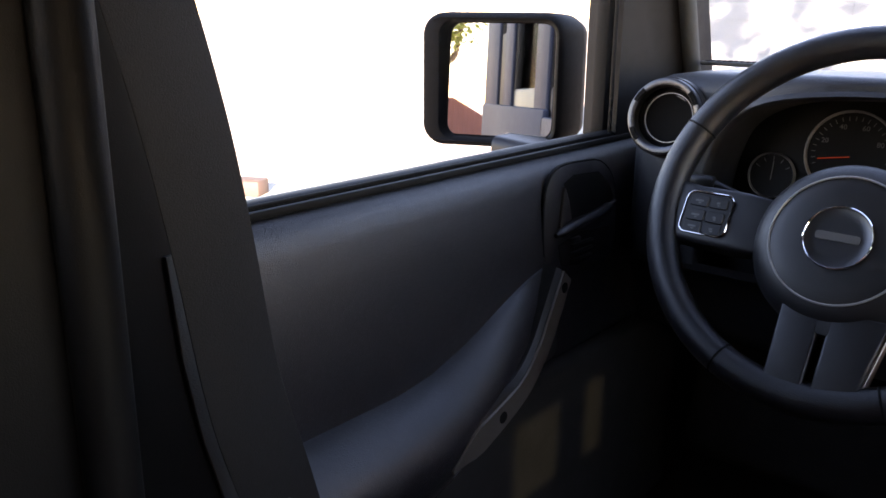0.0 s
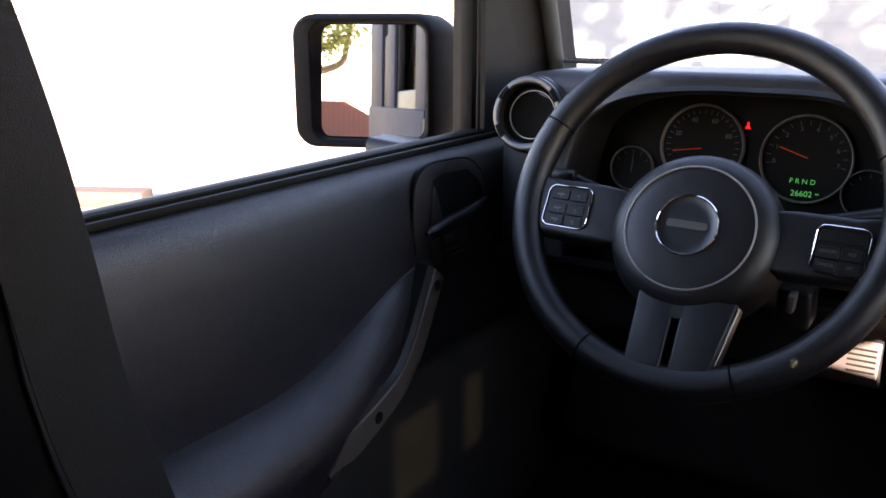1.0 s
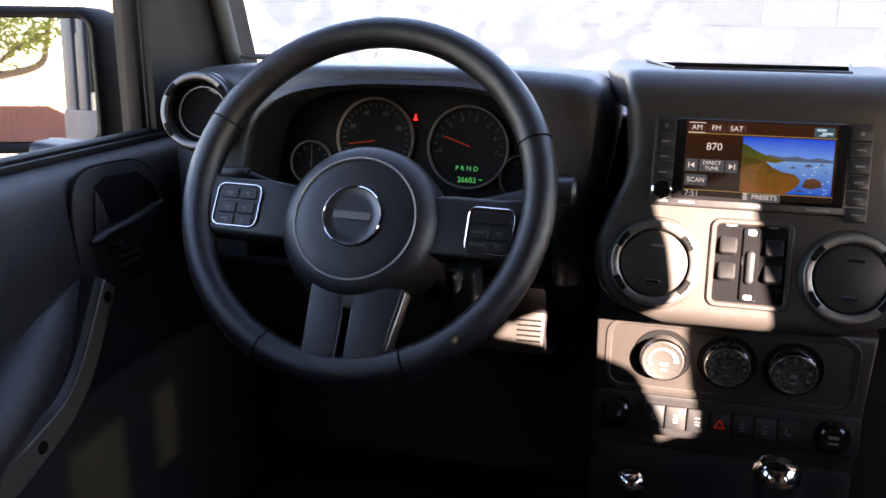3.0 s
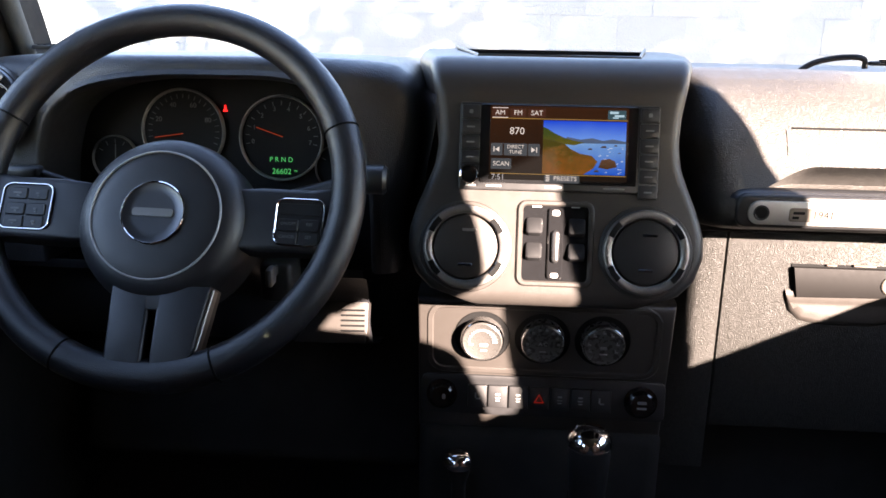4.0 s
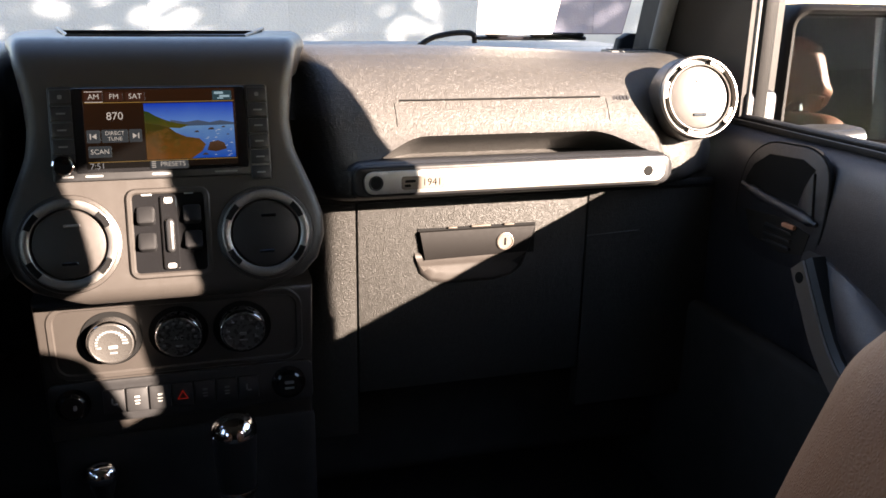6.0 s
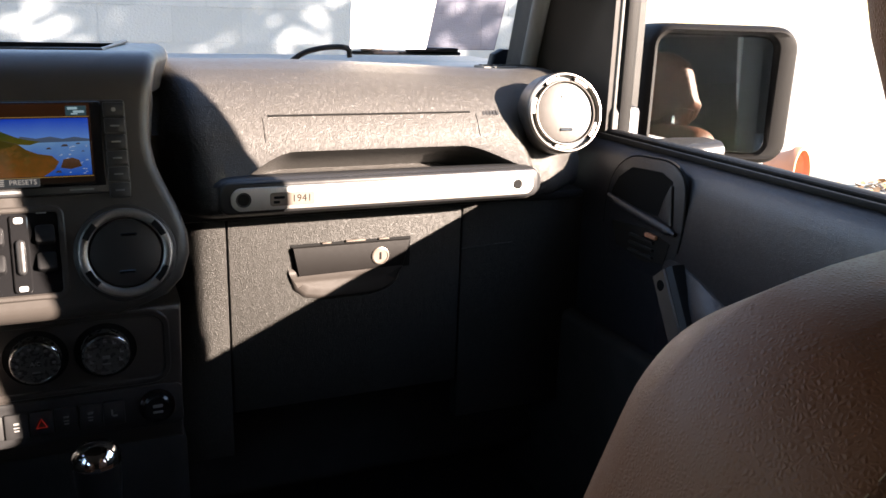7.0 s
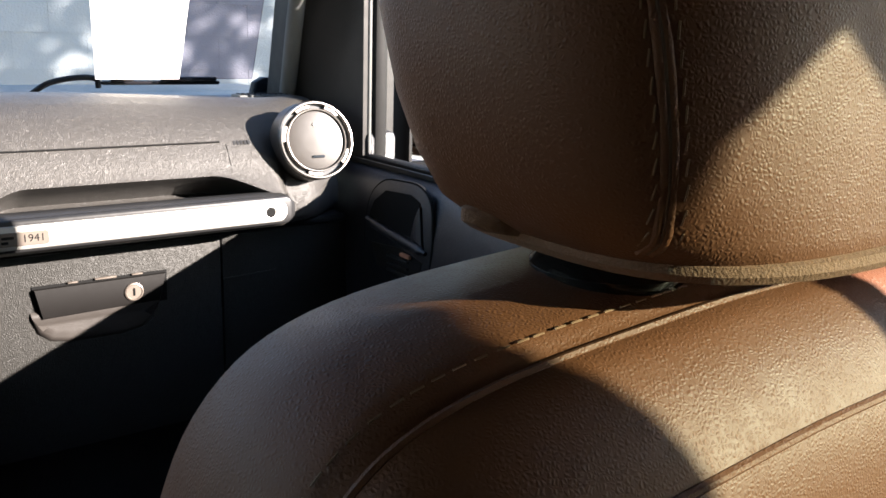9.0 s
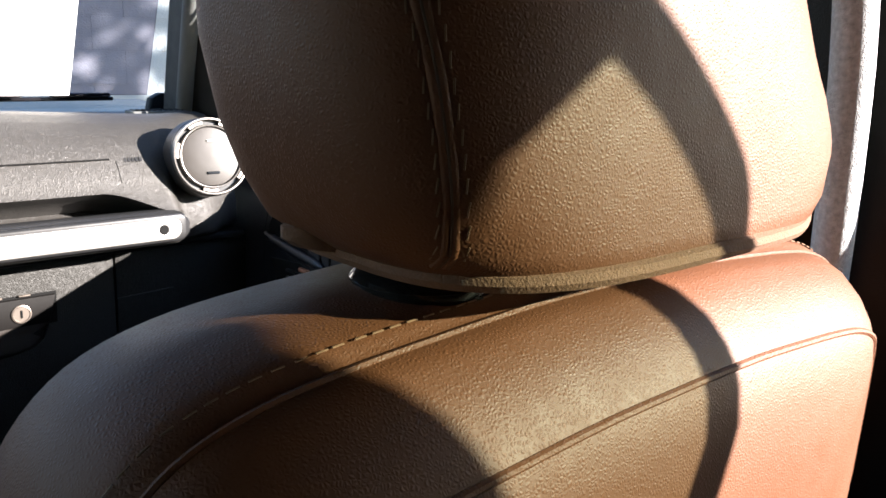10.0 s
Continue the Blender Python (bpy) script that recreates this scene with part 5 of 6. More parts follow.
    for q in ((-0.004, 0.0035, 0.018, 0.0024), (0.058, 0.0035, 0.022, 0.0016), (-0.090, 0.0035, 0.011, 0.002), (-0.066, 0.0035, 0.016, 0.002)):
        part("brand_bar", bar(SP, *q, 0.0037), DIM, t)

# ---- steering wheel, instruments, column ----
WT = radians(30)
WR = radians(-1)
_u = Vector((math.cos(WR), 0, 0)) + Vector((0, math.sin(WT), math.cos(WT))) * math.sin(WR)
_v = -Vector((math.sin(WR), 0, 0)) + Vector((0, math.sin(WT), math.cos(WT))) * math.cos(WR)
WP = Plane((-0.393, 0.057, 1.184), _u, _v)


def steering_wheel():
    t = thing("steering_wheel", WP.at(0, 0, -0.08), "dark leather steering wheel with chrome-edged button pods", "steering wheel")
    R = 0.1860
    pts = [WP.at(R * math.cos(2 * math.pi * i / 72), R * math.sin(2 * math.pi * i / 72), 0) for i in range(72)]
    rim = part("rim", tube(pts, 0.0172, 16, closed=True), RIM, t, "stitched leather rim")
    for a in (22, 158, 246, 294):
        c, s = math.cos(radians(a)), math.sin(radians(a))
        o = WP.at(R * c, R * s, 0)
        ax = (WP.u * c + WP.v * s)
        loop = [o + (ax * math.cos(q) + WP.n * math.sin(q)) * 0.0172 for q in [2 * math.pi * i / 20 for i in range(20)]]
        part("rim_seam", tube(loop, 0.0011, 6, closed=True), DARKHOLE, rim)
    st = []
    for i in range(60):
        a = radians(24 + 132 * i / 59)
        r = R - 0.0165
        p = WP.at(r * math.cos(a), r * math.sin(a), -0.004)
        q = WP.at((r + 0.002) * math.cos(a + 0.012), (r + 0.002) * math.sin(a + 0.012), 0.003)
        st.append(tube([p, q], 0.0007, 4))
    part("stitching", join(*st), DIM, rim)
    # airbag hub
    hub = part("hub", lathe([(0.088, -0.045), (0.0875, -0.012), (0.0835, 0.004), (0.077, 0.013), (0.066, 0.0185), (0.05, 0.0215), (0.033, 0.0225), (0.0, 0.023)], WP.matrix(0.0045, -0.033), 56), HUB, t, "round airbag cover")
    part("hub_ring", lathe([(0.0652, 0.016), (0.0652, 0.0196), (0.0646, 0.0203), (0.0638, 0.0203), (0.0632, 0.0196), (0.0632, 0.018)], WP.matrix(0.0035, -0.032), 64), BEZEL, hub, "thin chrome ring")
    em = part("emblem", lathe([(0.0312, 0.021), (0.0312, 0.0245), (0.0300, 0.0255), (0.0288, 0.0245), (0.02, 0.0242), (0.0, 0.0242)], WP.matrix(0.003, -0.0315), 40), DARK_RING, hub, "dark round emblem with a bright edge")
    part("emblem_edge", lathe([(0.0318, 0.022), (0.0316, 0.0252), (0.0306, 0.0260), (0.0298, 0.0252)], WP.matrix(0.003, -0.0315), 40), CHROME, em)
    ep = Plane(WP.at(0.003, -0.0315, 0.0243), WP.u, WP.v)
    sh = [bar(ep, 0.0, 0.0, 0.040, 0.0080, 0.0006, 0.001)]
    part("emblem_mark", join(*sh), RING, em)
    # spokes with button pods
    for s, du in ((-1, -0.1345), (1, 0.1415)):
        dv = -0.024 if s < 0 else -0.027
        arm = [(s * 0.07, 0.002), (s * 0.10, 0.006), (s * 0.15, 0.006), (s * 0.184, 0.010), (s * 0.182, -0.040), (s * 0.166, -0.058), (s * 0.10, -0.060), (s * 0.07, -0.058)]
        if s > 0:
            arm = list(reversed(arm))
        sp = part("spoke", slab(WP, arm, -0.022, 0.005, 0.007, 3), HUB, t, "dark plastic spoke")
        pod = rounded(0.0525 if s < 0 else 0.049, 0.048, 0.009, 4, du, dv - 0.0025)
        part("pod_edge", ring_frame(WP, pod, 0.0017, 0.003, 0.0080, 0.0006), CHROME, sp, "chrome pod edging")
        part("pod", slab(WP, inset(pod, 0.0015), 0.002, 0.0062, 0.0008, 1), BLACK, sp)
        rows = ((0.0125, 1), (-0.0035, 2), (-0.0165, 2))
        for k, (v, n) in enumerate(rows):
            for j in range(n if not (s < 0 and k == 0) else 2):
                nn = n if not (s < 0 and k == 0) else 2
                w = 0.041 if nn == 1 else 0.0195
                x = du + (0 if nn == 1 else (-0.0105 if j == 0 else 0.0105))
                b = part("button", slab(WP, rounded(w, 0.0125 if k else 0.012, 0.002, 2, x, dv - 0.002 + v), 0.005, 0.0078 if nn > 1 else 0.0070, 0.0008, 1), BLACK, sp)
                if s > 0 and nn == 2:
                    tx = {(1, 0): "ON/OFF", (1, 1): "RES", (2, 0): "CANCEL", (2, 1): "SET"}[(k, j)]
                    words("button_text", tx, WP, x, dv - 0.002 + v + 0.001, 0.0078, 0.0042, DIM, b, 0.0001)
                elif nn == 2:
                    part("button_mark", join(bar(WP, x, dv - 0.002 + v, 0.009 if j == 0 else 0.004, 0.0022, 0.0080), bar(WP, x + 0.001, dv - 0.0045 + v, 0.003, 0.0015, 0.0080)), DIM, b)
    gx = 0.011
    for s, wt, wb in ((-1, 0.0425, 0.0405), (1, 0.054, 0.0415)):
        q = [(gx + s * 0.0038, -0.100), (gx + s * wt, -0.098), (gx + s * (wt + wb) / 2, -0.140), (gx + s * wb, -0.186), (gx + s * (wb - 0.008), -0.193), (gx + s * 0.0038, -0.195)]
        if s > 0:
            q = list(reversed(q))
        part("lower_spoke", slab(WP, q, -0.02, 0.0125, 0.0035, 3), HUB, t, "dark lower spoke leg")
    part("spoke_bridge", slab(WP, rounded(0.020, 0.010, 0.003, 2, gx, -0.190), -0.02, 0.0110, 0.003, 2), HUB, t)
    part("spoke_bridge", slab(WP, [(gx - 0.022, -0.124), (gx + 0.022, -0.124), (gx + 0.026, -0.098), (gx - 0.026, -0.098)], -0.02, 0.0123, 0.003, 2), HUB, t)
    part("spoke_gap", slab(WP, rounded(0.010, 0.085, 0.002, 2, gx, -0.138), -0.02, 0.001, 0.001, 1), DARKHOLE, t)
    part("spoke_edge", slab(WP, [(gx + 0.0365, -0.186), (gx + 0.0425, -0.186), (gx + 0.0565, -0.101), (gx + 0.0535, -0.101)], -0.004, 0.0075, 0.001, 1), RING, t, "thin silver spoke edge")




def instrument_cluster():
    t = thing("instrument_cluster", (-0.40, 0.27, 1.12), "hooded instrument cluster with round dials", "instrument cluster")
    fp = Plane((-0.40, 0.2695, 1.18), (1, 0, 0), (0, 0.12, 1))
    part("fascia", slab(fp, rounded(0.40, 0.24, 0.04, 5, 0.0, -0.02), -0.006, 0.0, 0.001, 1), DIAL, t)
    red, green, dialmat = glowing("needle_orange", (0.6, 0.08, 0.03), 0.016), glowing("green_digits", (0.05, 0.6, 0.16), 0.035), DIAL
    def gauge(name, x, v, r, label):
        m = fp.matrix(x, v)
        g = part(name, lathe([(r, 0.0), (r, 0.004), (r * 0.93, 0.0035), (0.0, 0.0025)], m, 48), dialmat, t, label)
        part("bezel", lathe([(r * 1.01, 0.0), (r * 1.02, 0.007), (r * 0.99, 0.009), (r * 0.965, 0.007), (r * 0.96, 0.003)], m, 48), BEZEL, g, "thin silver bezel")
        return g
    s = gauge("speedometer", -0.052, 0.030, 0.0515, "dark speedometer dial")
    k = gauge("tachometer", 0.071, 0.0245, 0.0515, "dark tachometer dial")
    f = gauge("fuel_gauge", -0.140, -0.006, 0.0285, "small fuel gauge")
    g = gauge("temperature_gauge", 0.142, -0.010, 0.0285, "small temperature gauge")
    def ticks(x, v, r, a0, a1, n, mat, host, ln=0.005):
        b = []
        for i in range(n):
            a = radians(a0 + (a1 - a0) * i / (n - 1))
            p, q = fp.at(x + r * math.cos(a), v + r * math.sin(a), 0.0040), fp.at(x + (r - ln) * math.cos(a), v + (r - ln) * math.sin(a), 0.0040)
            b.append(tube([p, q], 0.00045, 4))
        part("ticks", join(*b), mat, host)
    ticks(-0.052, 0.030, 0.045, 200, -20, 23, DIM, s)
    ticks(0.071, 0.0245, 0.045, 190, -10, 15, DIM, k)
    ticks(-0.140, -0.006, 0.024, 150, 30, 5, DIM, f)
    ticks(0.142, -0.010, 0.024, 150, 30, 5, DIM, g)
    for i, n in enumerate(("20", "40", "60", "80")):
        a = radians((156, 112, 68, 24)[i])
        words("numeral", n, fp, -0.052 + 0.034 * math.cos(a), 0.030 + 0.034 * math.sin(a), 0.0042, 0.0085, DIM, s)
    for i in range(8):
        a = radians(188 - 28 * i)
        words("numeral", str(i), fp, 0.071 + 0.036 * math.cos(a), 0.0245 + 0.036 * math.sin(a), 0.0042, 0.0078, DIM, k)
    part("needle", tube([fp.at(0.073, 0.026, 0.0055), fp.at(0.040, 0.037, 0.0055)], 0.0007, 6), red, k, "lit orange needle")
    part("needle", tube([fp.at(-0.052, 0.027, 0.0055), fp.at(-0.088, 0.0215, 0.0055)], 0.0006, 6), red, s, "lit orange needle")
    part("needle", tube([fp.at(-0.140, -0.012, 0.0055), fp.at(-0.139, 0.012, 0.0055)], 0.0006, 6), DIM, f)
    words("gear_display", "P R N D", fp, 0.0705, -0.002, 0.0043, 0.0085, green, k)
    words("odometer", "26602", fp, 0.071, -0.0165, 0.0043, 0.0098, green, k)
    words("odometer", "mi", fp, 0.0885, -0.0150, 0.0043, 0.0045, green, k)
    lamp = [(-0.0032, 0.055), (0.0032, 0.055), (0.0, 0.0615)]
    part("warning_lamp", join(slab(fp, lamp, 0.0, 0.0015, 0.0003, 1), bar(fp, 0, 0.0615, 0.002, 0.003, 0.001)), glowing("lamp_red", (0.9, 0.02, 0.015), 0.12), t, "red warning lamp")


def column():
    t = thing("steering_column", (-0.393, 0.20, 1.05), "black steering column shroud with stalks and key", "steering column")
    rings = []
    for h, r in ((-0.03, 0.052), (-0.06, 0.060), (-0.10, 0.062), (-0.20, 0.065)):
        rings.append([WP.at(a, b - 0.012, h) for a, b in rounded(2.1 * r, 1.7 * r, 0.03, 5)])
    part("shroud", loft(rings), BLACK, t)
    st = smooth_path([(-0.34, 0.14, 1.145), (-0.29, 0.13, 1.160), (-0.23, 0.122, 1.178), (-0.205, 0.12, 1.186)], 4)
    w = part("wiper_stalk", tube(st, 0.009, 10), BLACK, t, "black wiper stalk")
    part("knob", lathe([(0.0125, -0.012), (0.0155, -0.008), (0.0155, 0.012), (0.012, 0.016), (0.0, 0.017)], Matrix.Translation((-0.193, 0.120, 1.187)) @ Euler((0, radians(90), 0)).to_matrix().to_4x4(), 22), BLACK, w)
    st = smooth_path([(-0.45, 0.14, 1.145), (-0.50, 0.13, 1.160), (-0.56, 0.124, 1.181)], 4)
    w = part("lamp_stalk", tube(st, 0.007, 10), BLACK, t, "black lamp stalk")
    part("knob", box((-0.572, 0.12, 1.183), (0.036, 0.018, 0.016), 0.005, 3), BLACK, w)
    ig = part("ignition", box((-0.298, 0.13, 1.072), (0.035, 0.05, 0.045), 0.006, 3), BLACK, t, "black ignition housing")
    part("key", join(box((-0.296, 0.098, 1.088), (0.004, 0.03, 0.010), 0.0015), box((-0.296, 0.082, 1.088), (0.008, 0.02, 0.02), 0.003)), STRIP, ig, "metal ignition key")


def shifters():
    t = thing("gear_shifter", (0.05, 0.10, 0.66), "automatic gear shifter with a chrome-capped knob", "gear shifter")
    m = Matrix.Translation((0.049, 0.095, 0.005))
    part("grip", lathe([(0.013, 0.70), (0.015, 0.80), (0.0205, 0.835), (0.0225, 0.87), (0.0235, 0.890), (0.0225, 0.899)], m, 28), BLACK, t)
    part("collar", lathe([(0.0215, 0.829), (0.0225, 0.832), (0.0215, 0.835)], m, 28), CHROME, t)
    part("cap", lathe([(0.0225, 0.896), (0.0250, 0.899), (0.0250, 0.903), (0.0225, 0.910), (0.0180, 0.9145), (0.016, 0.9135), (0.010, 0.9165), (0.0, 0.9175)], m, 32), CHROME, t, "chrome knob cap")
    part("boot", lathe([(0.055, 0.66), (0.045, 0.69), (0.03, 0.71), (0.018, 0.73)], m, 24), CARPET, t)
    t = thing("transfer_lever", (-0.098, 0.17, 0.66), "short lever with a chrome-topped knob", "lever")
    m = Matrix.Translation((-0.098, 0.172, 0.0))
    part("stem", lathe([(0.009, 0.66), (0.009, 0.80), (0.014, 0.815), (0.016, 0.826)], m, 20), BLACK, t)
    part("cap", lathe([(0.018, 0.824), (0.0205, 0.828), (0.0200, 0.834), (0.016, 0.841), (0.009, 0.8445), (0.0, 0.845)], m, 24), CHROME, t, "chrome cap")


# ---- seats ----
def seat_outline():
    half = [(0.0, 1.3135), (0.045, 1.313), (0.085, 1.3105), (0.12, 1.3075), (0.145, 1.3035), (0.165, 1.2965), (0.179, 1.286), (0.190, 1.270), (0.1975, 1.248), (0.208, 1.21), (0.222, 1.15), (0.232, 1.05), (0.234, 0.92), (0.212, 0.78), (0.20, 0.70)]
    p = smooth_path([(x, z, 0) for x, z in half], 3)
    right = [(q.x + 0.006 * ease(1.312 - q.y, 0.0, 0.03), q.y) for q in p]
    left = [(-q.x, q.y) for q in reversed(p[1:])]
    return list(reversed(left + right))


def seat(cx, label, dy=0.0):
    t = thing("car_seat", (cx, -0.45 + dy, 0.60), label, "car seat", "front seats")
    o = seat_outline()
    def ring(y, d, k=0.12):
        more = max(0.0, d - 0.038)
        flat = [(x * (1 - more / 0.22), 1.0 + (z - 1.0) * (1 - more / 0.30)) for x, z in inset(o, min(d, 0.038))]
        return [Vector((cx + x, y + dy + (1.30 - z) * k, z)) for x, z in flat]
    depth = [(-0.502, 0.13), (-0.508, 0.095), (-0.522, 0.080), (-0.545, 0.047), (-0.570, 0.020), (-0.595, 0.002), (-0.625, 0.0), (-0.648, 0.003), (-0.656, 0.0055), (-0.6585, 0.0085), (-0.662, 0.008), (-0.670, 0.0115), (-0.681, 0.020), (-0.689, 0.029), (-0.694, 0.0365), (-0.6975, 0.044), (-0.702, 0.058), (-0.707, 0.09), (-0.709, 0.14)]
    back = part("backrest", loft([ring(*q) for q in depth]), TAN, t, "tan leather backrest", sharp=80)
    part("welt", tube(ring(-0.6605, 0.0080)[2:-2], 0.0013, 6), TAN, back, "raised tan welt")
    part("welt", tube(ring(-0.6940, 0.0372)[2:-2], 0.0016, 8), TAN, back, "raised tan welt")
    a = ring(-0.6525, 0.0036)
    line = smooth_path(a[3:-3], 6)
    run, st, k = 0.0, [], 0
    for q, w in zip(line, line[1:]):
        run += (w - q).length
        if run > 0.0062 * (k + 1):
            k += 1
            d = (w - q).normalized() * 0.0038
            up = Vector((0, -0.25, 1)) * 0.00004
            st.append(tube([q, q + d * 0.25 + up, q + d * 0.75 + up, q + d], 0.0003, 5))
    for bm in st:
        part("stitch", bm, THREAD, back)
    rings = []
    for y, w, z0, z1 in ((-0.47, 0.16, 0.68, 0.76), (-0.42, 0.21, 0.66, 0.79), (-0.30, 0.235, 0.66, 0.80), (-0.18, 0.24, 0.66, 0.805), (-0.12, 0.23, 0.67, 0.80), (-0.09, 0.20, 0.69, 0.78)):
        rings.append([Vector((cx + p, y + dy, (z0 + z1) / 2 + q)) for p, q in rounded(2 * w, z1 - z0, 0.05, 4)])
    part("cushion", loft(rings), TAN, t, "tan leather seat cushion", sharp=70)
    part("pedestal", box((cx, -0.25 + dy, 0.635), (0.36, 0.36, 0.09), 0.02), BLACK, t)
    # headrest
    hy = -0.617 + dy
    sections = [(1.3180, 0.62, 0.86), (1.3182, 0.74, 0.965), (1.3205, 0.79, 0.985), (1.328, 0.87, 0.99), (1.342, 0.93, 0.995), (1.36, 0.974, 1.0), (1.385, 1.0, 1.0), (1.42, 0.985, 1.0), (1.455, 0.95, 0.98), (1.485, 0.90, 0.93), (1.503, 0.82, 0.82), (1.510, 0.62, 0.6)]
    def outer_side(z):
        table = [(1.318, 0.70), (1.3205, 0.86), (1.328, 0.945), (1.342, 0.985), (1.36, 0.985), (1.385, 0.96), (1.42, 0.92), (1.455, 0.86), (1.485, 0.78), (1.51, 0.50)]
        for (z0, a), (z1, b) in zip(table, table[1:]):
            if z <= z1:
                return a + (b - a) * max(0.0, (z - z0) / (z1 - z0))
        return 0.50
    def hring(z, k, ky):
        out = []
        for i in range(64):
            q = 2 * math.pi * i / 64
            c, s = math.cos(q), math.sin(q)
            e = 0.45 * ease(min(c, s), 0.0, 0.5)
            x = 0.1345 * math.copysign(abs(c) ** (0.50 + e), c) * (1 - 0.05 * max(0, -s) ** 2)
            if c > 0:
                x *= outer_side(z) / k * (1 - max(0.0, min(0.5, 6.5 * (z - 1.345))) * max(0.0, -s) ** 1.5)
            y = (0.070 if s < 0 else 0.064) * math.copysign(abs(s) ** (0.62 + 0.8 * e), s)
            rise = 0.036 * (1 - ease(z, 1.318, 1.40)) * ease(c, 0.2, 0.9) * ease(s, -0.95, -0.35)
            out.append(Vector((cx + 0.014 + x * k, hy + y * ky + (z - 1.345) * (0.16 + 0.12 * s), z + rise)))
        return out
    def at_height(z):
        for (z0, k0, y0), (z1, k1, y1) in zip(sections, sections[1:]):
            if z <= z1:
                f = (z - z0) / (z1 - z0)
                return hring(z, k0 + (k1 - k0) * f, y0 + (y1 - y0) * f)
        return hring(*sections[-1])
    hr = part("headrest", loft([hring(*q) for q in sections]), TAN, t, "tan leather headrest", sharp=80)
    part("piping", tube(hring(1.3195, 0.775, 0.975), 0.0034, 8, closed=True), KNIT, hr, "knitted tan piping")
    part("pull_tab", loft([[Vector((cx - 0.089 + p * 0.9, hy + 0.004 + q - p * 0.45, z - p * 0.10)) for p, q in rounded(0.034 * k, 0.014, 0.0068, 4)] for z, k in ((1.3195, 0.8), (1.3215, 1.0), (1.3255, 1.0), (1.3275, 0.8))]), KNIT, hr, "knitted pull tab")
    def on_back(z, x):
        """The point of the headrest's rear side at this height and distance from the seat's middle."""
        rg = at_height(z)[32:64]
        for p, q in zip(rg, rg[1:]):
            if p.x <= cx + x <= q.x:
                return p.lerp(q, (cx + x - p.x) / max(1e-6, q.x - p.x))
        return rg[0]
    zs = [1.3245, 1.329, 1.336, 1.345, 1.36, 1.385, 1.42, 1.455, 1.48]
    run = lambda z: -0.0895 - 0.17 * (z - 1.325)
    # the third, darker tube draws the shadow line between the two welts
    for off, r, mt, nm in ((0.0010, 0.0016, TAN, "seam_welt"), (-0.0010, 0.0016, TAN, "seam_welt"), (0, 0.0005, TAN_DARK, "seam_groove")):
        line = smooth_path([on_back(z, run(z) + off) + Vector((0.0006, 0.0011, 0) if r > 0.001 else (0.0001, 0.0002, 0)) for z in zs], 4)
        part(nm, tube(line, r, 10), mt, hr)
    for off in (0.0032, -0.0032):
        for i in range(24):
            z = 1.327 + 0.0064 * i
            p, q = on_back(z, run(z) + off), on_back(z + 0.0042, run(z) + off)
            lift = Vector((-0.0001, -0.0001, 0))
            part("stitch", tube([p, p.lerp(q, 0.3) + lift, p.lerp(q, 0.7) + lift, q], 0.00032, 5), THREAD, hr)
    for s in (-1, 1):
        m = Matrix.Translation((cx + s * 0.066, hy - 0.012, 1.306))
        part("post", lathe([(0.0065, -0.05), (0.0065, 0.03)], m, 14), CHROME, t)
        part("collar", lathe([(0.024, 0.0), (0.0245, 0.005), (0.021, 0.009), (0.009, 0.010)], m, 22), GLOSS, t)
    return t

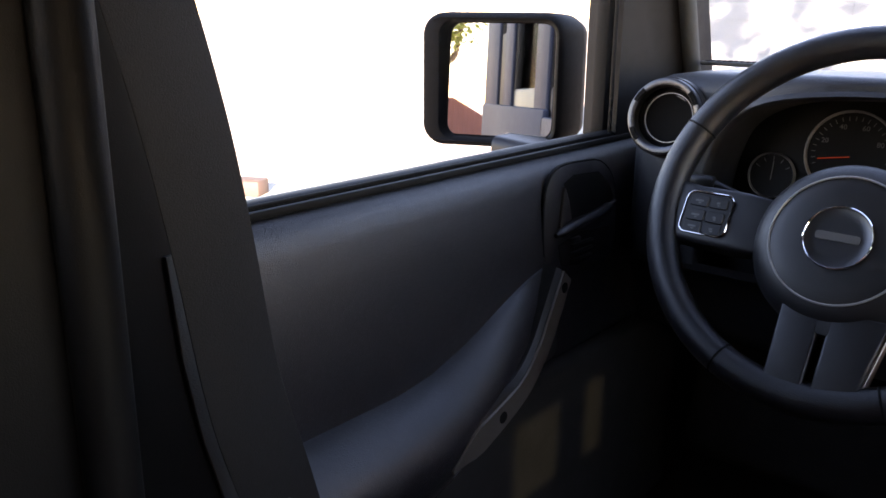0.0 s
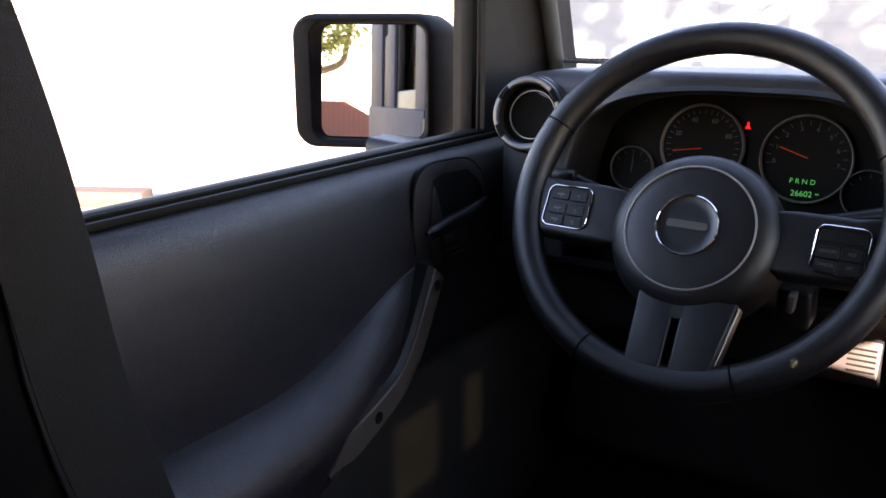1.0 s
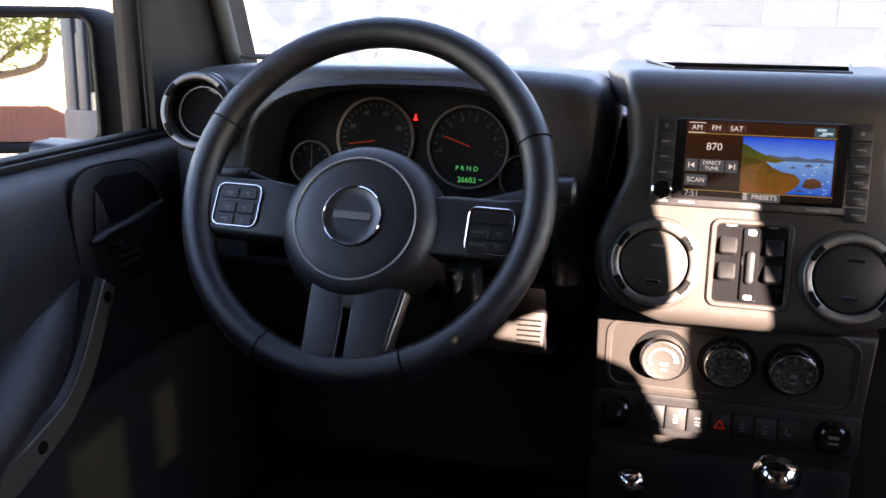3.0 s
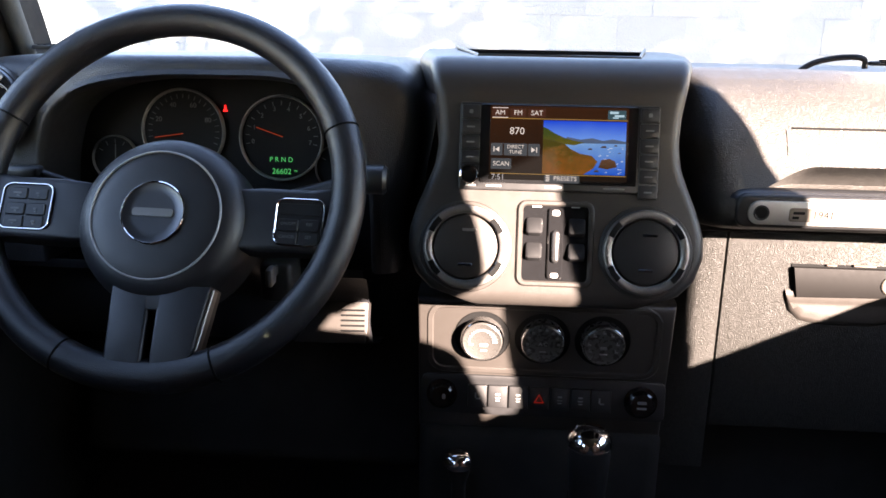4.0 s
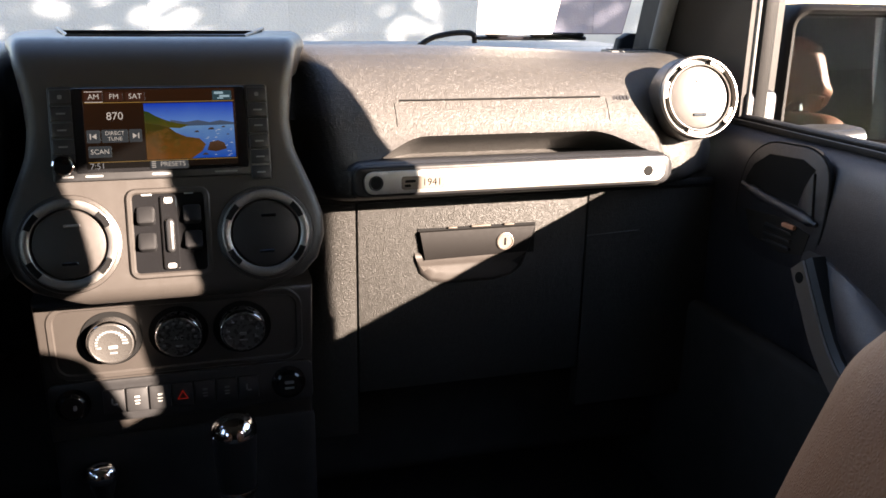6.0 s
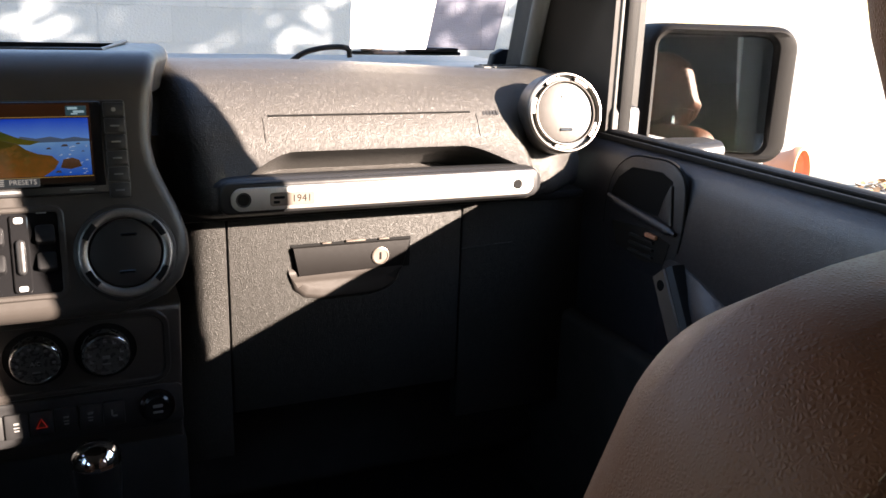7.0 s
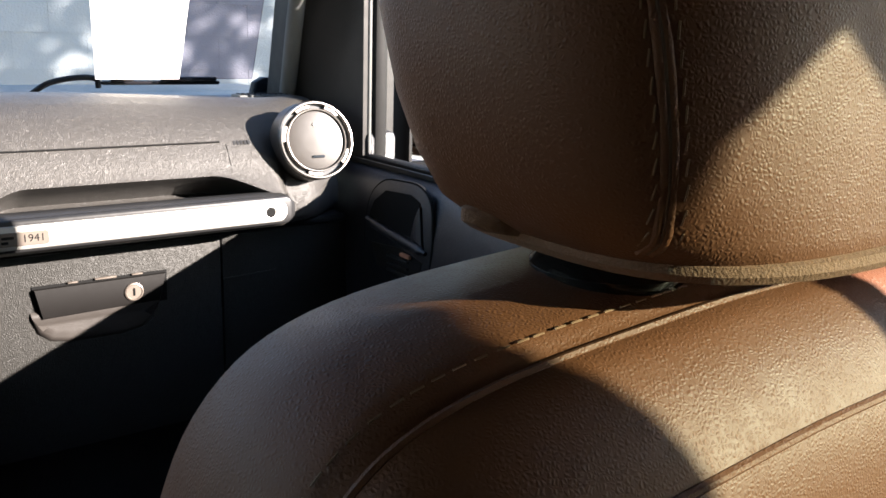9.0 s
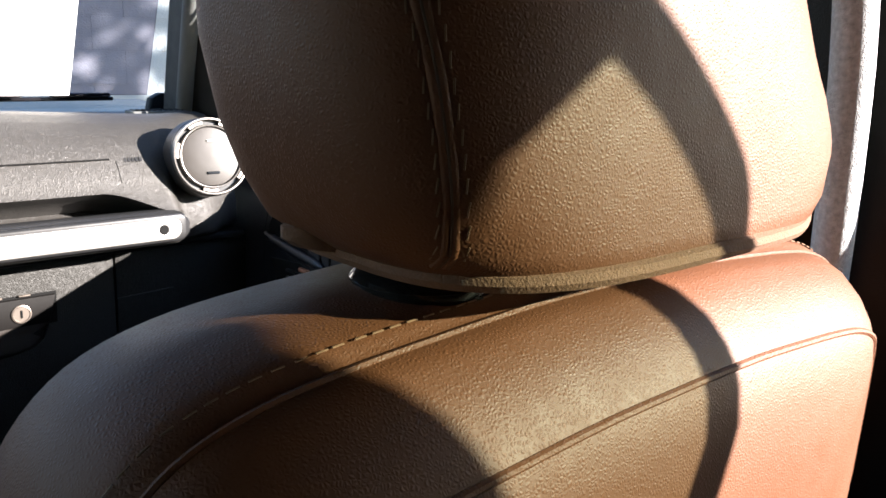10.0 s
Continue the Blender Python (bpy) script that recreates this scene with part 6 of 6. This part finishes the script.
# ---- the place ----
ground()
shell()
wipers()
door(-1, "door_1", "driver's car door, closed, with a dark vinyl panel")
door(1, "door_2", "passenger's car door, closed, with a dark vinyl panel")
side_mirror(-1, 21.1, 3, (1.022, 0.309, 1.261))
side_mirror(1, 33.1, 6.5, (1.005, 0.320, 1.245))
dashboard()
centre_stack()
# left disc paler, right disc darker: sun and shade put into the colours
round_vent("air_vent", Plane(SP.at(-0.093, -0.061, 0.0), SP.u, SP.v), 0.0445, STACK, "round air vent with a silver ring, shut")
round_vent("air_vent", Plane(SP.at(0.093, -0.061, 0.0), SP.u, SP.v), 0.0445, BLACK, "round air vent with a silver ring, shut")
# this vent lies in shade, so its silver ring takes the darker metal
round_vent("air_vent", Plane((-0.646, 0.172, 1.247), (1, 0.06, 0), (0, 0.2, 1)), 0.0475, BLACK, "round air vent with a silver ring, opened", shut=False, rim=1.06, metal=DARK_RING)
round_vent("air_vent", Plane((0.631, 0.178, 1.2405), (1, -0.10, 0), (0, 0.2, 1)), 0.0505, STACK, "round air vent with a silver ring, shut, in the sun", rim=1.03)
radio()
steering_wheel()
instrument_cluster()
column()
shifters()
passenger = seat(0.375, "tan leather front passenger seat with stitched headrest")
driver = copy_thing(passenger, pose(-0.385, -0.74, 0.60))
tagged(driver, "tan leather driver's seat, slid far back")
seat_belt(-1, [(0.635, -0.543, 1.43), (0.622, -0.523, 1.32), (0.62, -0.508, 1.235), (0.62, -0.490, 1.12), (0.615, -0.465, 1.02), (0.60, -0.438, 0.88)], 0.076, "dark seat belt hanging from the pillar")
seat_belt(1, [(0.680, -0.590, 1.46), (0.680, -0.572, 1.35), (0.682, -0.552, 1.2), (0.685, -0.548, 1.0), (0.685, -0.56, 0.8)], 0.046, "dark seat belt hanging from the pillar in the sun")
# unseen strap, bent so that its shadow draws the band across the passenger seat
seat_belt(1, [(0.735, -1.193, 1.628), (0.735, -1.149, 1.5825), (0.735, -1.124, 1.5555), (0.735, -1.0985, 1.524), (0.735, -1.082, 1.499), (0.735, -1.079, 1.478), (0.735, -1.083, 1.455), (0.735, -1.100, 1.42), (0.735, -1.133, 1.385), (0.735, -1.18, 1.33), (0.73, -1.212, 1.22), (0.72, -1.22, 0.9)], 0.020, "unseen dark strap added to cast the shadow band on the seat")
block_wall()
shed()
yard_things()
tree("tree", (-2.9, -18.2, 0), 1.6, (-1.3, -18.0, 3.0), (1.6, 0.9, 0.65), 5200, 3, "leafy tree with a bent limb behind the yard", 3, 0.13, [(-2.1, -18.1, 1.72), (-1.0, -18, 1.86), (-0.28, -18, 2.12), (-0.14, -18, 2.7), (0.1, -18, 3.4)], 40, 0.2)
# out-of-view tree, placed up the sun's path to throw leaf shadows on the wall
tree("shade_tree", (10.2, -6.5, 0), 4.0, (7.4, -4.0, 4.95), (3.4, 1.2, 0.85), 3300, 6, "leafy tree added out of view to dapple the wall", 8, 0.22, (), 70, 0.17)
